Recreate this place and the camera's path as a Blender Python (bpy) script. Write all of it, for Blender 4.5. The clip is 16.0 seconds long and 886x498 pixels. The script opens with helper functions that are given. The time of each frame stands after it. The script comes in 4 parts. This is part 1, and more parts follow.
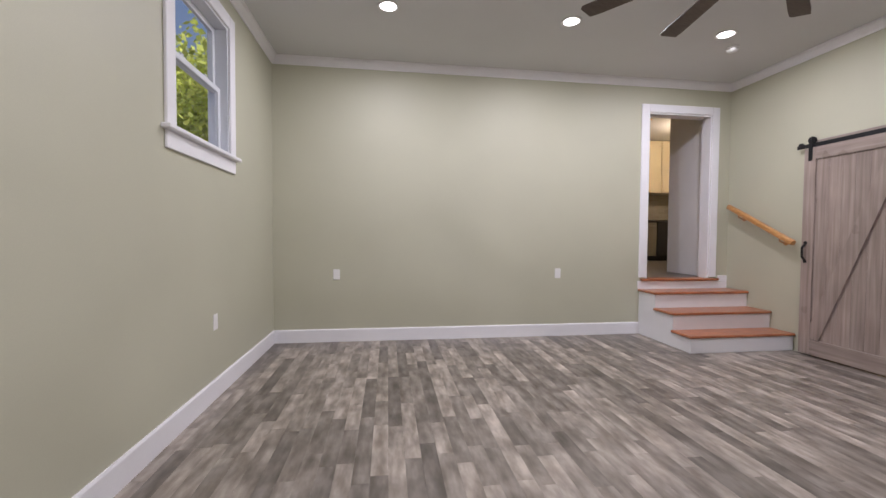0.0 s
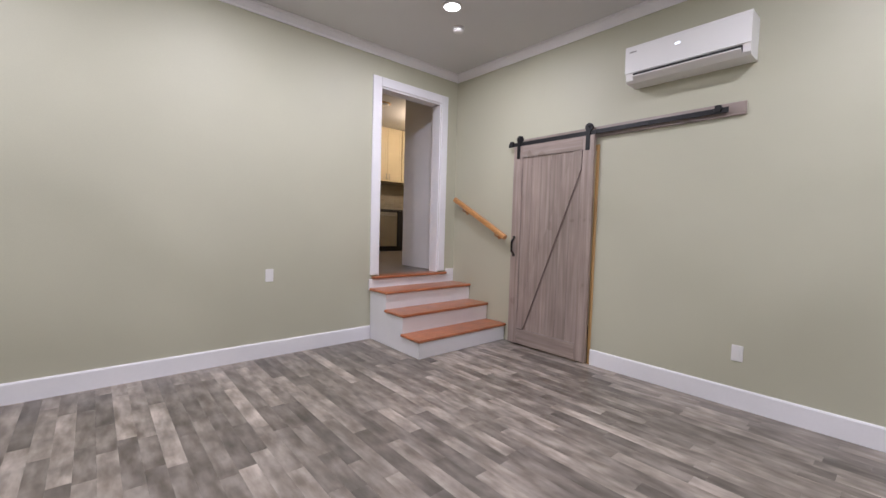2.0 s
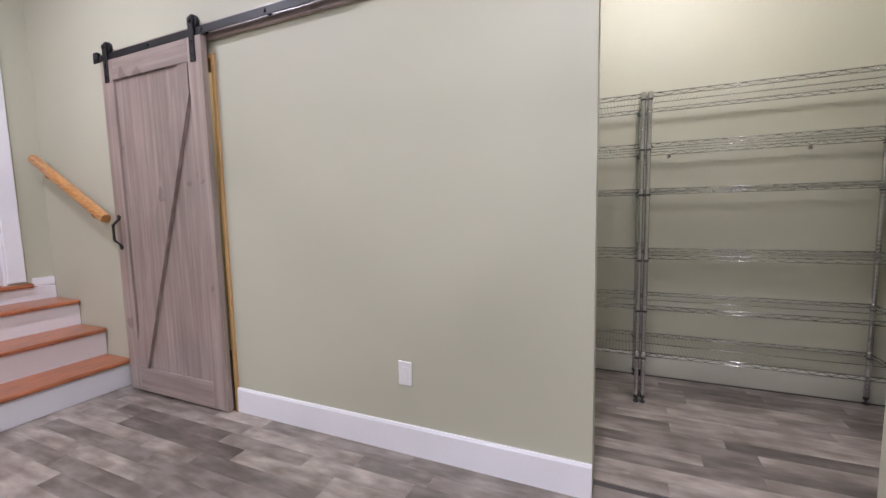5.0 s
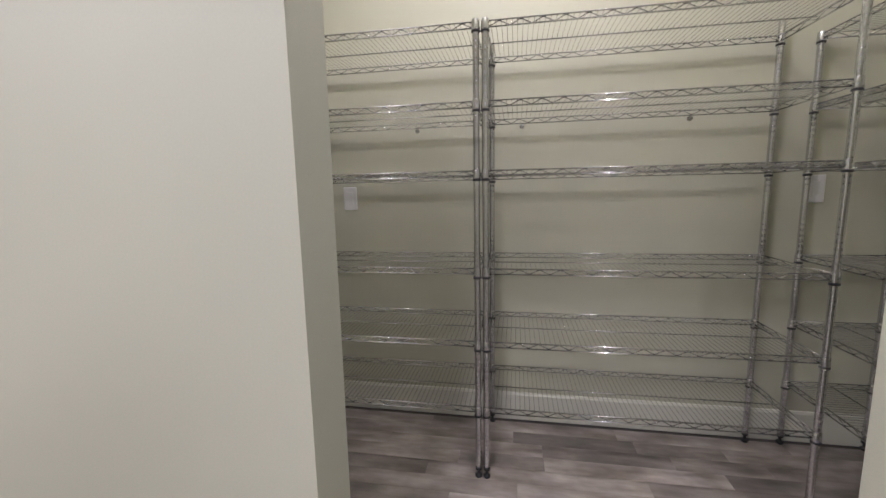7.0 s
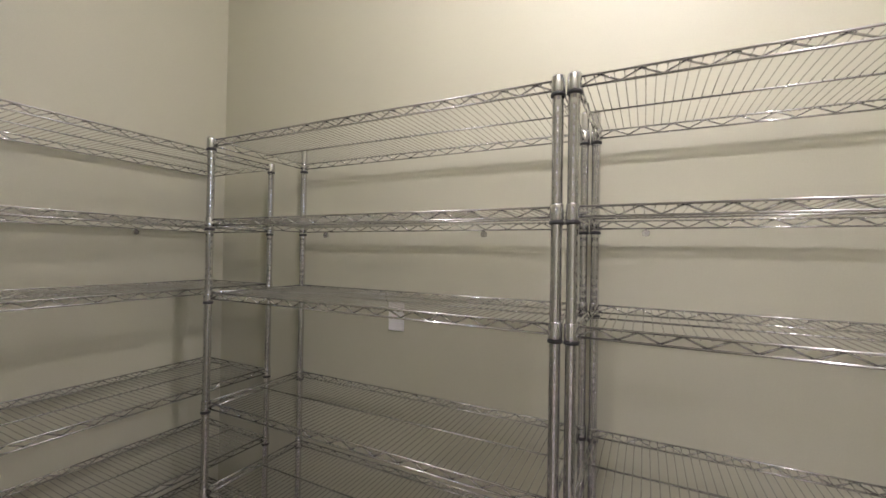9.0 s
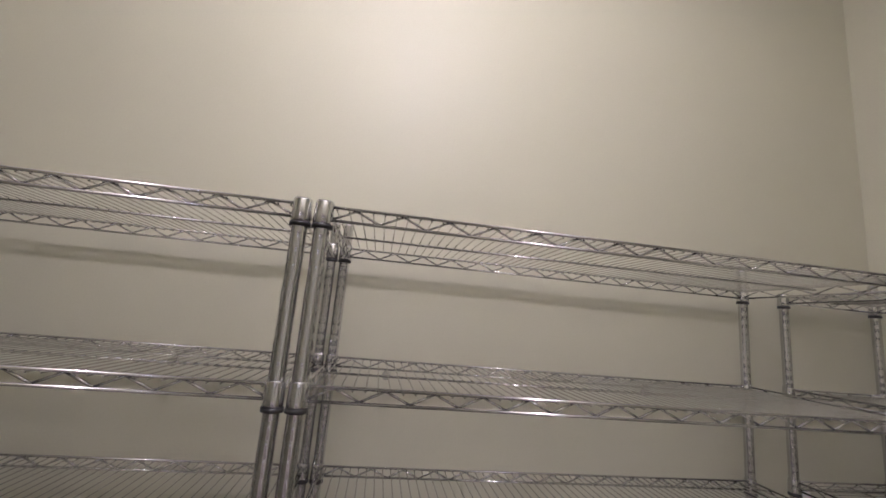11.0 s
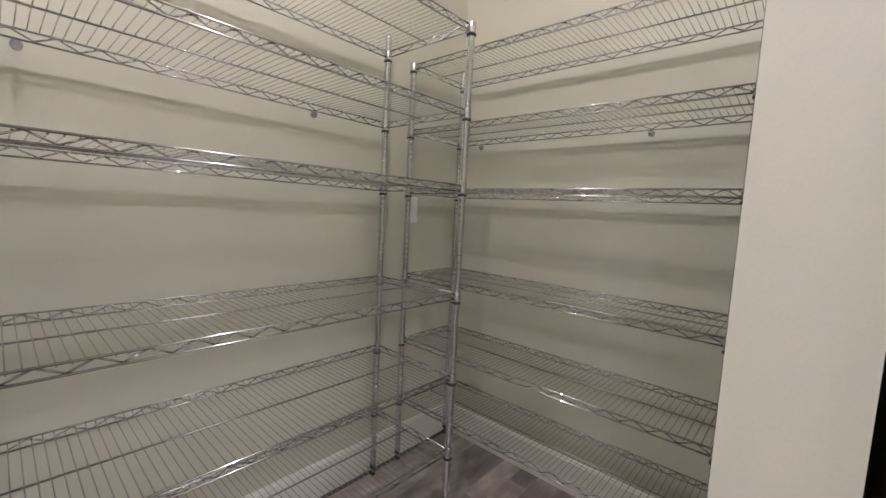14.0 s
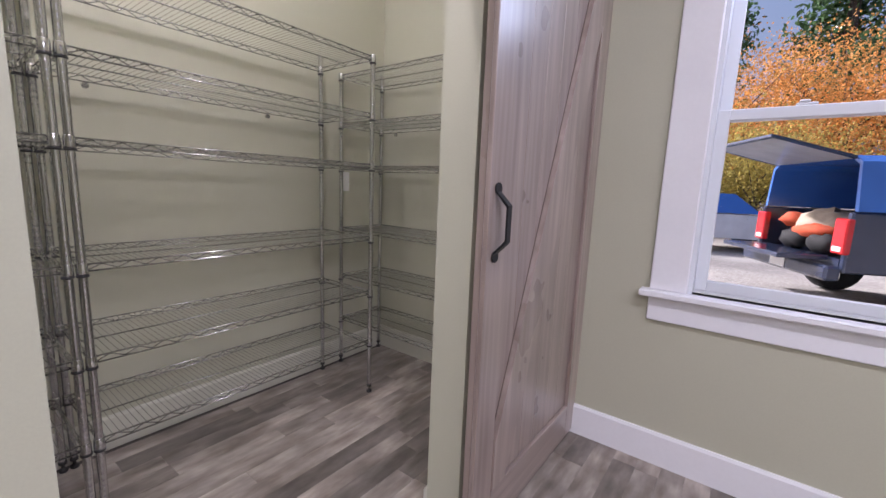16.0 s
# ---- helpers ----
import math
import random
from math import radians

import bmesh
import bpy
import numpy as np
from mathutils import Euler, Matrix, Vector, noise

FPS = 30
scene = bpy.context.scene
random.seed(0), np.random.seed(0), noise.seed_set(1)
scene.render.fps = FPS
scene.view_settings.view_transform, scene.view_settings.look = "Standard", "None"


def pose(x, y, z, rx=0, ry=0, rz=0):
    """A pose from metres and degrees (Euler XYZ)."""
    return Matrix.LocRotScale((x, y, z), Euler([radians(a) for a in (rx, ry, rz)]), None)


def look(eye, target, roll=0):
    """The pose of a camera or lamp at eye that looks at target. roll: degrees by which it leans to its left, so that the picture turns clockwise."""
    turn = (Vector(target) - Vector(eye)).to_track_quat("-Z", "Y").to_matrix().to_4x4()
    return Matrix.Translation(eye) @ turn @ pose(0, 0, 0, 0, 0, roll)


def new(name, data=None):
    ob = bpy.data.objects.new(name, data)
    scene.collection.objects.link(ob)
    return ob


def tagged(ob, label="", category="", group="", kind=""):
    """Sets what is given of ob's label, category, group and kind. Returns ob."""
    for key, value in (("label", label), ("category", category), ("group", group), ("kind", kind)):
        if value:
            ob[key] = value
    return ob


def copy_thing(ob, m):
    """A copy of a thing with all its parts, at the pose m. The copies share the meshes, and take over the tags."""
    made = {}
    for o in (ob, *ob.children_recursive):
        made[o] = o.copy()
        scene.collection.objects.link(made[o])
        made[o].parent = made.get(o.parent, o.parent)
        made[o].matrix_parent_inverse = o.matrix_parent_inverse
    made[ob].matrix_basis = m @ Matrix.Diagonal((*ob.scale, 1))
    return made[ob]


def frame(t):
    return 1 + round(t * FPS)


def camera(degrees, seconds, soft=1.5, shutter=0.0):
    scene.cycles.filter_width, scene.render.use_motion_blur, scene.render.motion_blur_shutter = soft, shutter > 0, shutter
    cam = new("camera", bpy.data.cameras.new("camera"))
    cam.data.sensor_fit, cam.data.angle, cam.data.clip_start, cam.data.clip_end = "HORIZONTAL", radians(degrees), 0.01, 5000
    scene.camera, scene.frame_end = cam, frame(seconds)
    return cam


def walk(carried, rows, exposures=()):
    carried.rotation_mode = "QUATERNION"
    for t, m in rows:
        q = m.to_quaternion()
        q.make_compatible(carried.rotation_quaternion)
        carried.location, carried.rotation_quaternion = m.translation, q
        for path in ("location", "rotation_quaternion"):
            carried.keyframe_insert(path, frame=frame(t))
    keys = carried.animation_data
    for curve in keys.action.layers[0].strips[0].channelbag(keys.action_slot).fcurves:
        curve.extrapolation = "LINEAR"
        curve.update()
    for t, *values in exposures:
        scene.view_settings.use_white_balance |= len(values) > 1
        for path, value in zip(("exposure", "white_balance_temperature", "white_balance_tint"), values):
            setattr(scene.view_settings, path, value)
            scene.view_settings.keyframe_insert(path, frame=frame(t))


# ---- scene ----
cam = camera(95.3, 16.0)
PATH = [
    (0, (0.39, -0.212, 1.224), (0.661, 1.768, 1.16), 0.4),
    (0.5, (0.422, 0.024, 1.285), (1.048, 1.922, 1.238), 0.6),
    (1, (0.567, 0.279, 1.301), (1.518, 2.038, 1.267), 1.1),
    (1.5, (0.898, 0.457, 1.291), (2.067, 2.079, 1.222), 1.6),
    (2, (1.221, 0.625, 1.277), (2.532, 2.131, 1.166), 1.6),
    (2.5, (1.55, 0.679, 1.253), (2.972, 2.077, 1.103), 1.0),
    (3, (1.924, 0.698, 1.223), (3.435, 1.997, 1.058), 0.2),
    (3.5, (2.286, 0.676, 1.205), (3.875, 1.879, 1.04), -0.4),
    (4, (2.573, 0.595, 1.207), (4.25, 1.668, 1.02), -0.8),
    (4.5, (2.849, 0.525, 1.203), (4.613, 1.445, 1.006), -0.9),
    (4.7, (2.977, 0.501, 1.184), (4.766, 1.374, 0.997), -1.0),
    (6.8, (4.08, 0.235, 1.216), (6.02, 0.608, 0.902), -1.1),
    (7, (4.205, 0.208, 1.2), (6.154, 0.564, 0.922), -1.1),
    (7.3, (4.343, 0.158, 1.222), (6.289, 0.536, 0.951), -1.1),
    (7.5, (4.435, 0.15, 1.236), (6.376, 0.559, 0.982), -1.0),
    (8, (4.665, 0.162, 1.295), (6.555, 0.784, 1.095), -1.1),
    (8.2, (4.735, 0.17, 1.312), (6.589, 0.902, 1.147), -1.1),
    (10.3, (4.978, 0.225, 1.617), (6.799, 1.011, 1.871), 3.6),
    (10.5, (5.018, 0.239, 1.624), (6.929, 0.742, 1.926), 4.3),
    (11, (5.12, 0.219, 1.649), (7.07, -0.057, 1.996), 5.0),
    (11.5, (5.117, 0.155, 1.611), (6.818, -0.832, 1.975), 2.8),
    (12, (5.087, 0.1, 1.483), (6.551, -1.221, 1.819), 2.1),
    (12.5, (5.031, 0.093, 1.411), (6.399, -1.356, 1.584), 1.8),
    (13, (4.973, 0.099, 1.309), (6.322, -1.377, 1.361), 2.7),
    (13.5, (4.935, 0.159, 1.232), (6.272, -1.326, 1.148), 2.9),
    (14, (4.871, 0.231, 1.185), (6.197, -1.255, 1.0), 3.0),
    (14.5, (4.733, 0.356, 1.166), (6.067, -1.107, 0.877), 3.1),
    (15, (4.553, 0.424, 1.138), (5.925, -0.999, 0.829), 3.0),
    (15.5, (4.348, 0.509, 1.145), (5.708, -0.922, 0.826), 3.1),
    (16, (4.162, 0.628, 1.181), (5.348, -0.953, 0.873), 2.3),
]
EXPOSURE = [(0, -0.20, 5990, 18), (1.5, -0.15, 5910, 18), (3.5, -0.04, 5780, 19.5), (4.7, 0.08, 5760, 21), (7.0, 0.24, 5740, 21), (8.1, 0.54, 6060, 19), (10.4, -0.08, 5840, 29), (11.5, -0.20, 5840, 28),
            (12.5, 0.10, 5940, 26.5), (13.6, 0.40, 5920, 25), (15.0, 0.56, 5650, 25.5), (16.0, 0.16, 5700, 24)]
walk(cam, [(t, look(eye, target, roll)) for t, eye, target, roll in PATH], EXPOSURE)

# ---------------------------------------------------------------- world, sun and lamps
SUN_ELEV, SUN_AZ = 38.0, 97.0   # degrees above the horizon; compass bearing of the sun, clockwise from +y
world = bpy.data.worlds.new("World")
scene.world = world
world.use_nodes = True
wn = world.node_tree
sky = wn.nodes.new("ShaderNodeTexSky")
sky.sky_type = "NISHITA"
sky.sun_disc = False
sky.sun_elevation = radians(SUN_ELEV)
sky.sun_rotation = radians(SUN_AZ)
sky.dust_density, sky.air_density = 7.0, 1.0
wn.links.new(sky.outputs[0], wn.nodes["Background"].inputs[0])
wn.nodes["Background"].inputs[1].default_value = 0.15

sun = bpy.data.lights.new("sun", "SUN")
sun.energy, sun.angle, sun.color = 5.0, radians(0.5), (1.0, 0.95, 0.88)
sun_at = Vector((math.sin(radians(SUN_AZ)) * math.cos(radians(SUN_ELEV)), math.cos(radians(SUN_AZ)) * math.cos(radians(SUN_ELEV)), math.sin(radians(SUN_ELEV))))
new("sun", sun).matrix_world = look(sun_at * 40, (0, 0, 0))

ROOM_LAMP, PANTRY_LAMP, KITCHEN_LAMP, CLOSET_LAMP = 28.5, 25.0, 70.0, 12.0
WINDOW_SKY_FILL = 4.0
CEIL = 3.20


def disc_lamp(name, x, y, z, size, watts, colour):
    lamp = bpy.data.lights.new(name, "AREA")
    lamp.shape, lamp.size, lamp.energy, lamp.color = "DISK", size, watts, colour
    ob = new(name, lamp)
    ob.location = (x, y, z)
    return ob


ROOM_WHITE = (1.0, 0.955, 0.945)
# the row at y 0.65 is unseen, added to mirror the one at 3.36
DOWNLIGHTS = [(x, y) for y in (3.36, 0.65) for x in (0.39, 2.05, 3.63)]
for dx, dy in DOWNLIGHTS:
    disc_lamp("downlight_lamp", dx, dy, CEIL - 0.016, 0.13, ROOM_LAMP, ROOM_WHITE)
bulb = bpy.data.lights.new("pantry_lamp", "POINT")
bulb.energy, bulb.shadow_soft_size, bulb.color = PANTRY_LAMP, 0.03, (1.0, 0.93, 0.87)
new("pantry_lamp", bulb).location = (5.20, 0.20, CEIL - 0.17)
disc_lamp("pantry_diffuser_lamp", 5.20, 0.20, CEIL - 0.055, 0.08, PANTRY_LAMP * 0.7, (1.0, 0.93, 0.87))
# added strip lamp in the window head, stands in for daylight from the sky
window_sky_fill = bpy.data.lights.new("window_sky_fill", "AREA")
window_sky_fill.shape, window_sky_fill.size, window_sky_fill.size_y, window_sky_fill.energy, window_sky_fill.color = "RECTANGLE", 0.82, 0.18, WINDOW_SKY_FILL, (0.74, 0.85, 1.0)
new("window_sky_fill", window_sky_fill).matrix_world = look((3.86, -1.30, 2.085), (4.10, 1.0, 0.90))
# unseen lamp added to light the kitchen, placed east of the return wall
kitchen_bulb = bpy.data.lights.new("unseen_kitchen_lamp", "POINT")
kitchen_bulb.energy, kitchen_bulb.shadow_soft_size, kitchen_bulb.color = KITCHEN_LAMP, 0.10, (1.0, 0.77, 0.50)
new("unseen_kitchen_lamp", kitchen_bulb).location = (6.30, 6.9, 3.25)
disc_lamp("closet_lamp", 5.5, 2.95, CEIL - 0.05, 0.16, CLOSET_LAMP, (1.0, 0.70, 0.36))

# ---------------------------------------------------------------- materials
def material(name, colour, rough=0.5, metal=0.0, spread=0.08, scale=3.0, grain=0.0, grain_scale=60.0, stretch=(1, 1, 1), bump=0.05, tone="", tones=0.0, coat=0.0, second=None, leaf=False):
    """A procedural surface: a base colour that drifts at two scales, grain drawn out along one axis, and fine relief."""
    m = bpy.data.materials.new(name)
    m.use_nodes = True
    t = m.node_tree
    n, link = t.nodes, t.links.new
    b = n["Principled BSDF"]
    b.inputs["Roughness"].default_value, b.inputs["Metallic"].default_value = rough, metal
    b.inputs["Coat Weight"].default_value, b.inputs["Coat Roughness"].default_value = coat, 0.15
    at = n.new("ShaderNodeTexCoord").outputs["Object"]
    pick = None
    if tone:
        src = n.new("ShaderNodeObjectInfo").outputs["Random"] if tone == "object" else n.new("ShaderNodeNewGeometry").outputs["Random Per Island"]
        pick = src
        far = n.new("ShaderNodeVectorMath")
        far.operation = "SCALE"
        far.inputs[0].default_value = (37.0, 53.0, 19.0)
        link(src, far.inputs["Scale"])
        add = n.new("ShaderNodeVectorMath")
        link(at, add.inputs[0])
        link(far.outputs[0], add.inputs[1])
        at = add.outputs[0]
    mp = n.new("ShaderNodeMapping")
    mp.inputs["Scale"].default_value = stretch
    link(at, mp.inputs[0])

    def cloud(size, detail, source):
        c = n.new("ShaderNodeTexNoise")
        c.inputs["Scale"].default_value, c.inputs["Detail"].default_value = size, detail
        link(source, c.inputs["Vector"])
        return c.outputs["Fac"]

    def ramp(value, lo, hi):
        r = n.new("ShaderNodeMapRange")
        r.inputs["From Min"].default_value, r.inputs["From Max"].default_value = 0.3, 0.7
        r.inputs["To Min"].default_value, r.inputs["To Max"].default_value = lo, hi
        link(value, r.inputs["Value"])
        return r.outputs[0]

    def times(a, c):
        r = n.new("ShaderNodeMath")
        r.operation = "MULTIPLY"
        link(a, r.inputs[0])
        link(c, r.inputs[1])
        return r.outputs[0]

    wide, fine = cloud(scale, 3, at), cloud(grain_scale, 5, mp.outputs[0])
    level = times(ramp(wide, 1 - spread, 1 + spread), ramp(fine, 1 - grain, 1 + grain))
    if pick:
        r = n.new("ShaderNodeMapRange")
        r.inputs["To Min"].default_value, r.inputs["To Max"].default_value = 1 - tones, 1 + tones
        link(pick, r.inputs["Value"])
        level = times(level, r.outputs[0])
    base = n.new("ShaderNodeMix")
    base.data_type = "RGBA"
    base.inputs["A"].default_value, base.inputs["B"].default_value = (*colour, 1), (*(second or colour), 1)
    link(ramp(fine if second else wide, 0, 1), base.inputs["Factor"])
    mul = n.new("ShaderNodeVectorMath")
    mul.operation = "SCALE"
    link(base.outputs["Result"], mul.inputs[0])
    link(level, mul.inputs["Scale"])
    link(mul.outputs[0], b.inputs["Base Color"])
    if bump:
        bp = n.new("ShaderNodeBump")
        bp.inputs["Strength"].default_value, bp.inputs["Distance"].default_value = bump, 0.004
        link(fine, bp.inputs["Height"])
        link(bp.outputs[0], b.inputs["Normal"])
        rr = n.new("ShaderNodeMapRange")
        rr.inputs["To Min"].default_value, rr.inputs["To Max"].default_value = max(rough - 0.08, 0.02), min(rough + 0.08, 1)
        link(wide, rr.inputs["Value"])
        link(rr.outputs[0], b.inputs["Roughness"])
    if leaf:
        tr, mx = n.new("ShaderNodeBsdfTranslucent"), n.new("ShaderNodeMixShader")
        mx.inputs[0].default_value = 0.45
        link(mul.outputs[0], tr.inputs[0])
        link(b.outputs[0], mx.inputs[1])
        link(tr.outputs[0], mx.inputs[2])
        link(mx.outputs[0], n["Material Output"].inputs[0])
    return m


def glow(name, colour, strength):
    m = bpy.data.materials.new(name)
    m.use_nodes = True
    b = m.node_tree.nodes["Principled BSDF"]
    b.inputs["Base Color"].default_value = (*colour, 1)
    b.inputs["Emission Color"].default_value, b.inputs["Emission Strength"].default_value = (*colour, 1), strength
    return m


def glass(name, tint=(1, 1, 1)):
    m = bpy.data.materials.new(name)
    m.use_nodes = True
    b = m.node_tree.nodes["Principled BSDF"]
    b.inputs["Base Color"].default_value = (*tint, 1)
    b.inputs["Roughness"].default_value, b.inputs["Transmission Weight"].default_value, b.inputs["IOR"].default_value = 0.0, 1.0, 1.1
    return m


SAGE = material("sage wall paint", (0.508, 0.500, 0.385), 0.55, spread=0.03, scale=1.3, grain=0.02, grain_scale=220, bump=0.04)
CEILING = material("flat white ceiling paint", (0.67, 0.67, 0.68), 0.8, spread=0.03, scale=1.2, grain=0.02, grain_scale=200, bump=0.04)
TRIM = material("white trim paint", (0.85, 0.84, 0.87), 0.35, spread=0.02, scale=4, grain=0.01, bump=0.02)
CREAM_TRIM = material("cream baseboard paint", (0.60, 0.59, 0.50), 0.4, spread=0.03, scale=3, bump=0.02)
VANE = material("dark grey plastic vane", (0.10, 0.10, 0.105), 0.5, bump=0.0)
PLATE = material("white plastic", (0.82, 0.81, 0.80), 0.3, spread=0.01, bump=0.0)
PLANK = material("grey vinyl plank", (0.176, 0.145, 0.118), 0.36, spread=0.30, scale=5, grain=0.16, grain_scale=5.5, stretch=(3.2, 0.85, 1), bump=0.05, tone="object", tones=0.42, second=(0.305, 0.268, 0.236))
PLANK_FAR = material("grey vinyl plank joined", (0.176, 0.145, 0.118), 0.36, spread=0.30, scale=5, grain=0.16, grain_scale=5.5, stretch=(3.2, 0.85, 1), bump=0.05, tone="island", tones=0.42, second=(0.305, 0.268, 0.236))
UNDERLAY = material("dark plank joint", (0.07, 0.06, 0.055), 0.7)
BARN = material("grey-brown washed wood", (0.245, 0.186, 0.159), 0.30, spread=0.10, scale=3, grain=0.07, grain_scale=4.5, stretch=(8, 8, 0.35), bump=0.10, tone="object", tones=0.10, second=(0.365, 0.294, 0.262), coat=1.0)
BARN_ACROSS = material("grey-brown washed wood laid across", (0.245, 0.186, 0.159), 0.30, spread=0.10, scale=3, grain=0.07, grain_scale=4.5, stretch=(8, 0.35, 8), bump=0.10, tone="object", tones=0.10, second=(0.365, 0.294, 0.262), coat=1.0)
for m in (BARN, BARN_ACROSS):
    m.node_tree.nodes["Principled BSDF"].inputs["Coat Roughness"].default_value = 0.40
BARN_JOINT_SHADE = material("brown strip for a shadowed joint", (0.125, 0.090, 0.075), 0.6, spread=0.2)
BLACK_IRON = material("black powder-coated steel", (0.018, 0.018, 0.020), 0.45, 0.4, spread=0.2, bump=0.05)
TREAD = material("orange-stained oak tread", (0.33, 0.105, 0.040), 0.32, spread=0.15, scale=4, grain=0.20, grain_scale=10, stretch=(0.7, 8, 8), bump=0.10, second=(0.42, 0.15, 0.062), coat=0.3)
OAK = material("honey oak", (0.46, 0.215, 0.070), 0.35, spread=0.12, scale=5, grain=0.18, grain_scale=14, stretch=(9, 0.8, 6), bump=0.08, second=(0.55, 0.28, 0.10), coat=0.3)
CHROME = material("chrome-plated steel", (0.62, 0.62, 0.635), 0.10, 1.0, spread=0.06, bump=0.0)
RING = material("black plastic ring", (0.015, 0.015, 0.015), 0.5, bump=0.0)
FAN_WOOD = material("dark walnut fan blade", (0.12, 0.092, 0.075), 0.5, spread=0.15, scale=5, grain=0.2, grain_scale=12, stretch=(1, 8, 8), bump=0.06)
BRONZE = material("dark bronze metal", (0.06, 0.05, 0.042), 0.4, 0.8, bump=0.0)
LENS = glow("lit lamp lens", (1.0, 0.95, 0.88), 9.0)
LED = glow("lit display", (0.85, 0.95, 1.0), 2.0)
PANE = glass("window glass")
VINYL = material("white vinyl sash", (0.74, 0.76, 0.80), 0.35, spread=0.02, bump=0.0)
SLOT = material("dark slot", (0.02, 0.02, 0.02), 0.6, bump=0.0)
CREAM = material("cream cabinet paint", (0.66, 0.57, 0.38), 0.4, spread=0.04, bump=0.02)
NAVY = material("near-black cabinet paint", (0.012, 0.013, 0.017), 0.6, spread=0.1, bump=0.02)
STEEL = material("brushed stainless steel", (0.36, 0.35, 0.34), 0.32, 0.9, spread=0.05, grain=0.05, grain_scale=40, stretch=(0.3, 1, 12), bump=0.02)
APPLIANCE = material("black appliance glass", (0.012, 0.012, 0.014), 0.08, spread=0.05, bump=0.0)
STONE = material("pale counter stone", (0.42, 0.40, 0.37), 0.25, spread=0.2, scale=14, grain=0.15, grain_scale=60, bump=0.02)
DARK_STONE = material("black counter stone", (0.022, 0.022, 0.024), 0.35, spread=0.2, scale=14, grain=0.15, grain_scale=60, bump=0.02)
TILE = material("glossy beige strip tile", (0.34, 0.31, 0.25), 0.15, spread=0.06, bump=0.0, tone="object", tones=0.12)
KITCHEN_FLOOR = material("grey-brown kitchen vinyl", (0.15, 0.13, 0.115), 0.4, spread=0.2, scale=4, grain=0.25, grain_scale=9, stretch=(7, 0.8, 1), bump=0.08)
PINE = material("raw pine jamb", (0.58, 0.36, 0.15), 0.5, spread=0.1, grain=0.12, grain_scale=12, stretch=(8, 8, 0.6), bump=0.08)
GRAVEL = material("pale gravel drive", (0.33, 0.31, 0.28), 0.9, spread=0.35, scale=0.5, grain=0.35, grain_scale=30, bump=0.6)
SIDING = material("white house siding", (0.62, 0.63, 0.62), 0.6, spread=0.05)
TRUCK_BLUE = material("blue fibreglass cap", (0.055, 0.18, 0.60), 0.25, spread=0.05, coat=0.6, bump=0.0)
TRUCK_DARK = material("dark blue car paint", (0.030, 0.042, 0.085), 0.22, spread=0.1, coat=0.8, bump=0.0)
CAR_WHITE = material("white car paint", (0.70, 0.71, 0.73), 0.25, coat=0.6, bump=0.0)
TAIL = material("red tail lamp plastic", (0.62, 0.016, 0.022), 0.15, spread=0.05, coat=0.5, bump=0.0)
# the pale grey carries the sky's reflection on the open hatch
HATCH = material("hatch glass with sky reflection as grey", (0.42, 0.44, 0.45), 0.18, spread=0.1, bump=0.0)
AUTO_GLASS = material("tinted car glass", (0.10, 0.125, 0.13), 0.06, spread=0.05, bump=0.0)
TYRE = material("black rubber tyre", (0.02, 0.02, 0.02), 0.8, bump=0.1)
CANVAS = material("beige canvas", (0.42, 0.36, 0.27), 0.9, spread=0.2, scale=8, bump=0.2)
ORANGE = material("orange-red fabric", (0.60, 0.10, 0.035), 0.8, spread=0.2, scale=8, bump=0.2)
BARK = material("grey-brown bark", (0.10, 0.075, 0.055), 0.9, spread=0.25, grain=0.3, grain_scale=20, stretch=(3, 3, 0.5), bump=0.5)
LEAF_ORANGE = material("orange autumn leaves", (0.72, 0.30, 0.08), 0.6, spread=0.3, scale=0.9, bump=0.0, tone="island", tones=0.35, second=(0.74, 0.46, 0.13), leaf=True)
LEAF_YELLOW = material("yellow autumn leaves", (0.62, 0.46, 0.11), 0.6, spread=0.3, scale=0.9, bump=0.0, tone="island", tones=0.35, second=(0.46, 0.44, 0.12), leaf=True)
LEAF_GREEN = material("green leaves", (0.07, 0.145, 0.055), 0.6, spread=0.3, scale=0.9, bump=0.0, tone="island", tones=0.4, second=(0.11, 0.19, 0.075), leaf=True)
LEAF_LIME = material("sunlit lime leaves", (0.40, 0.54, 0.09), 0.6, spread=0.3, scale=0.9, bump=0.0, tone="island", tones=0.35, second=(0.62, 0.60, 0.12), leaf=True)

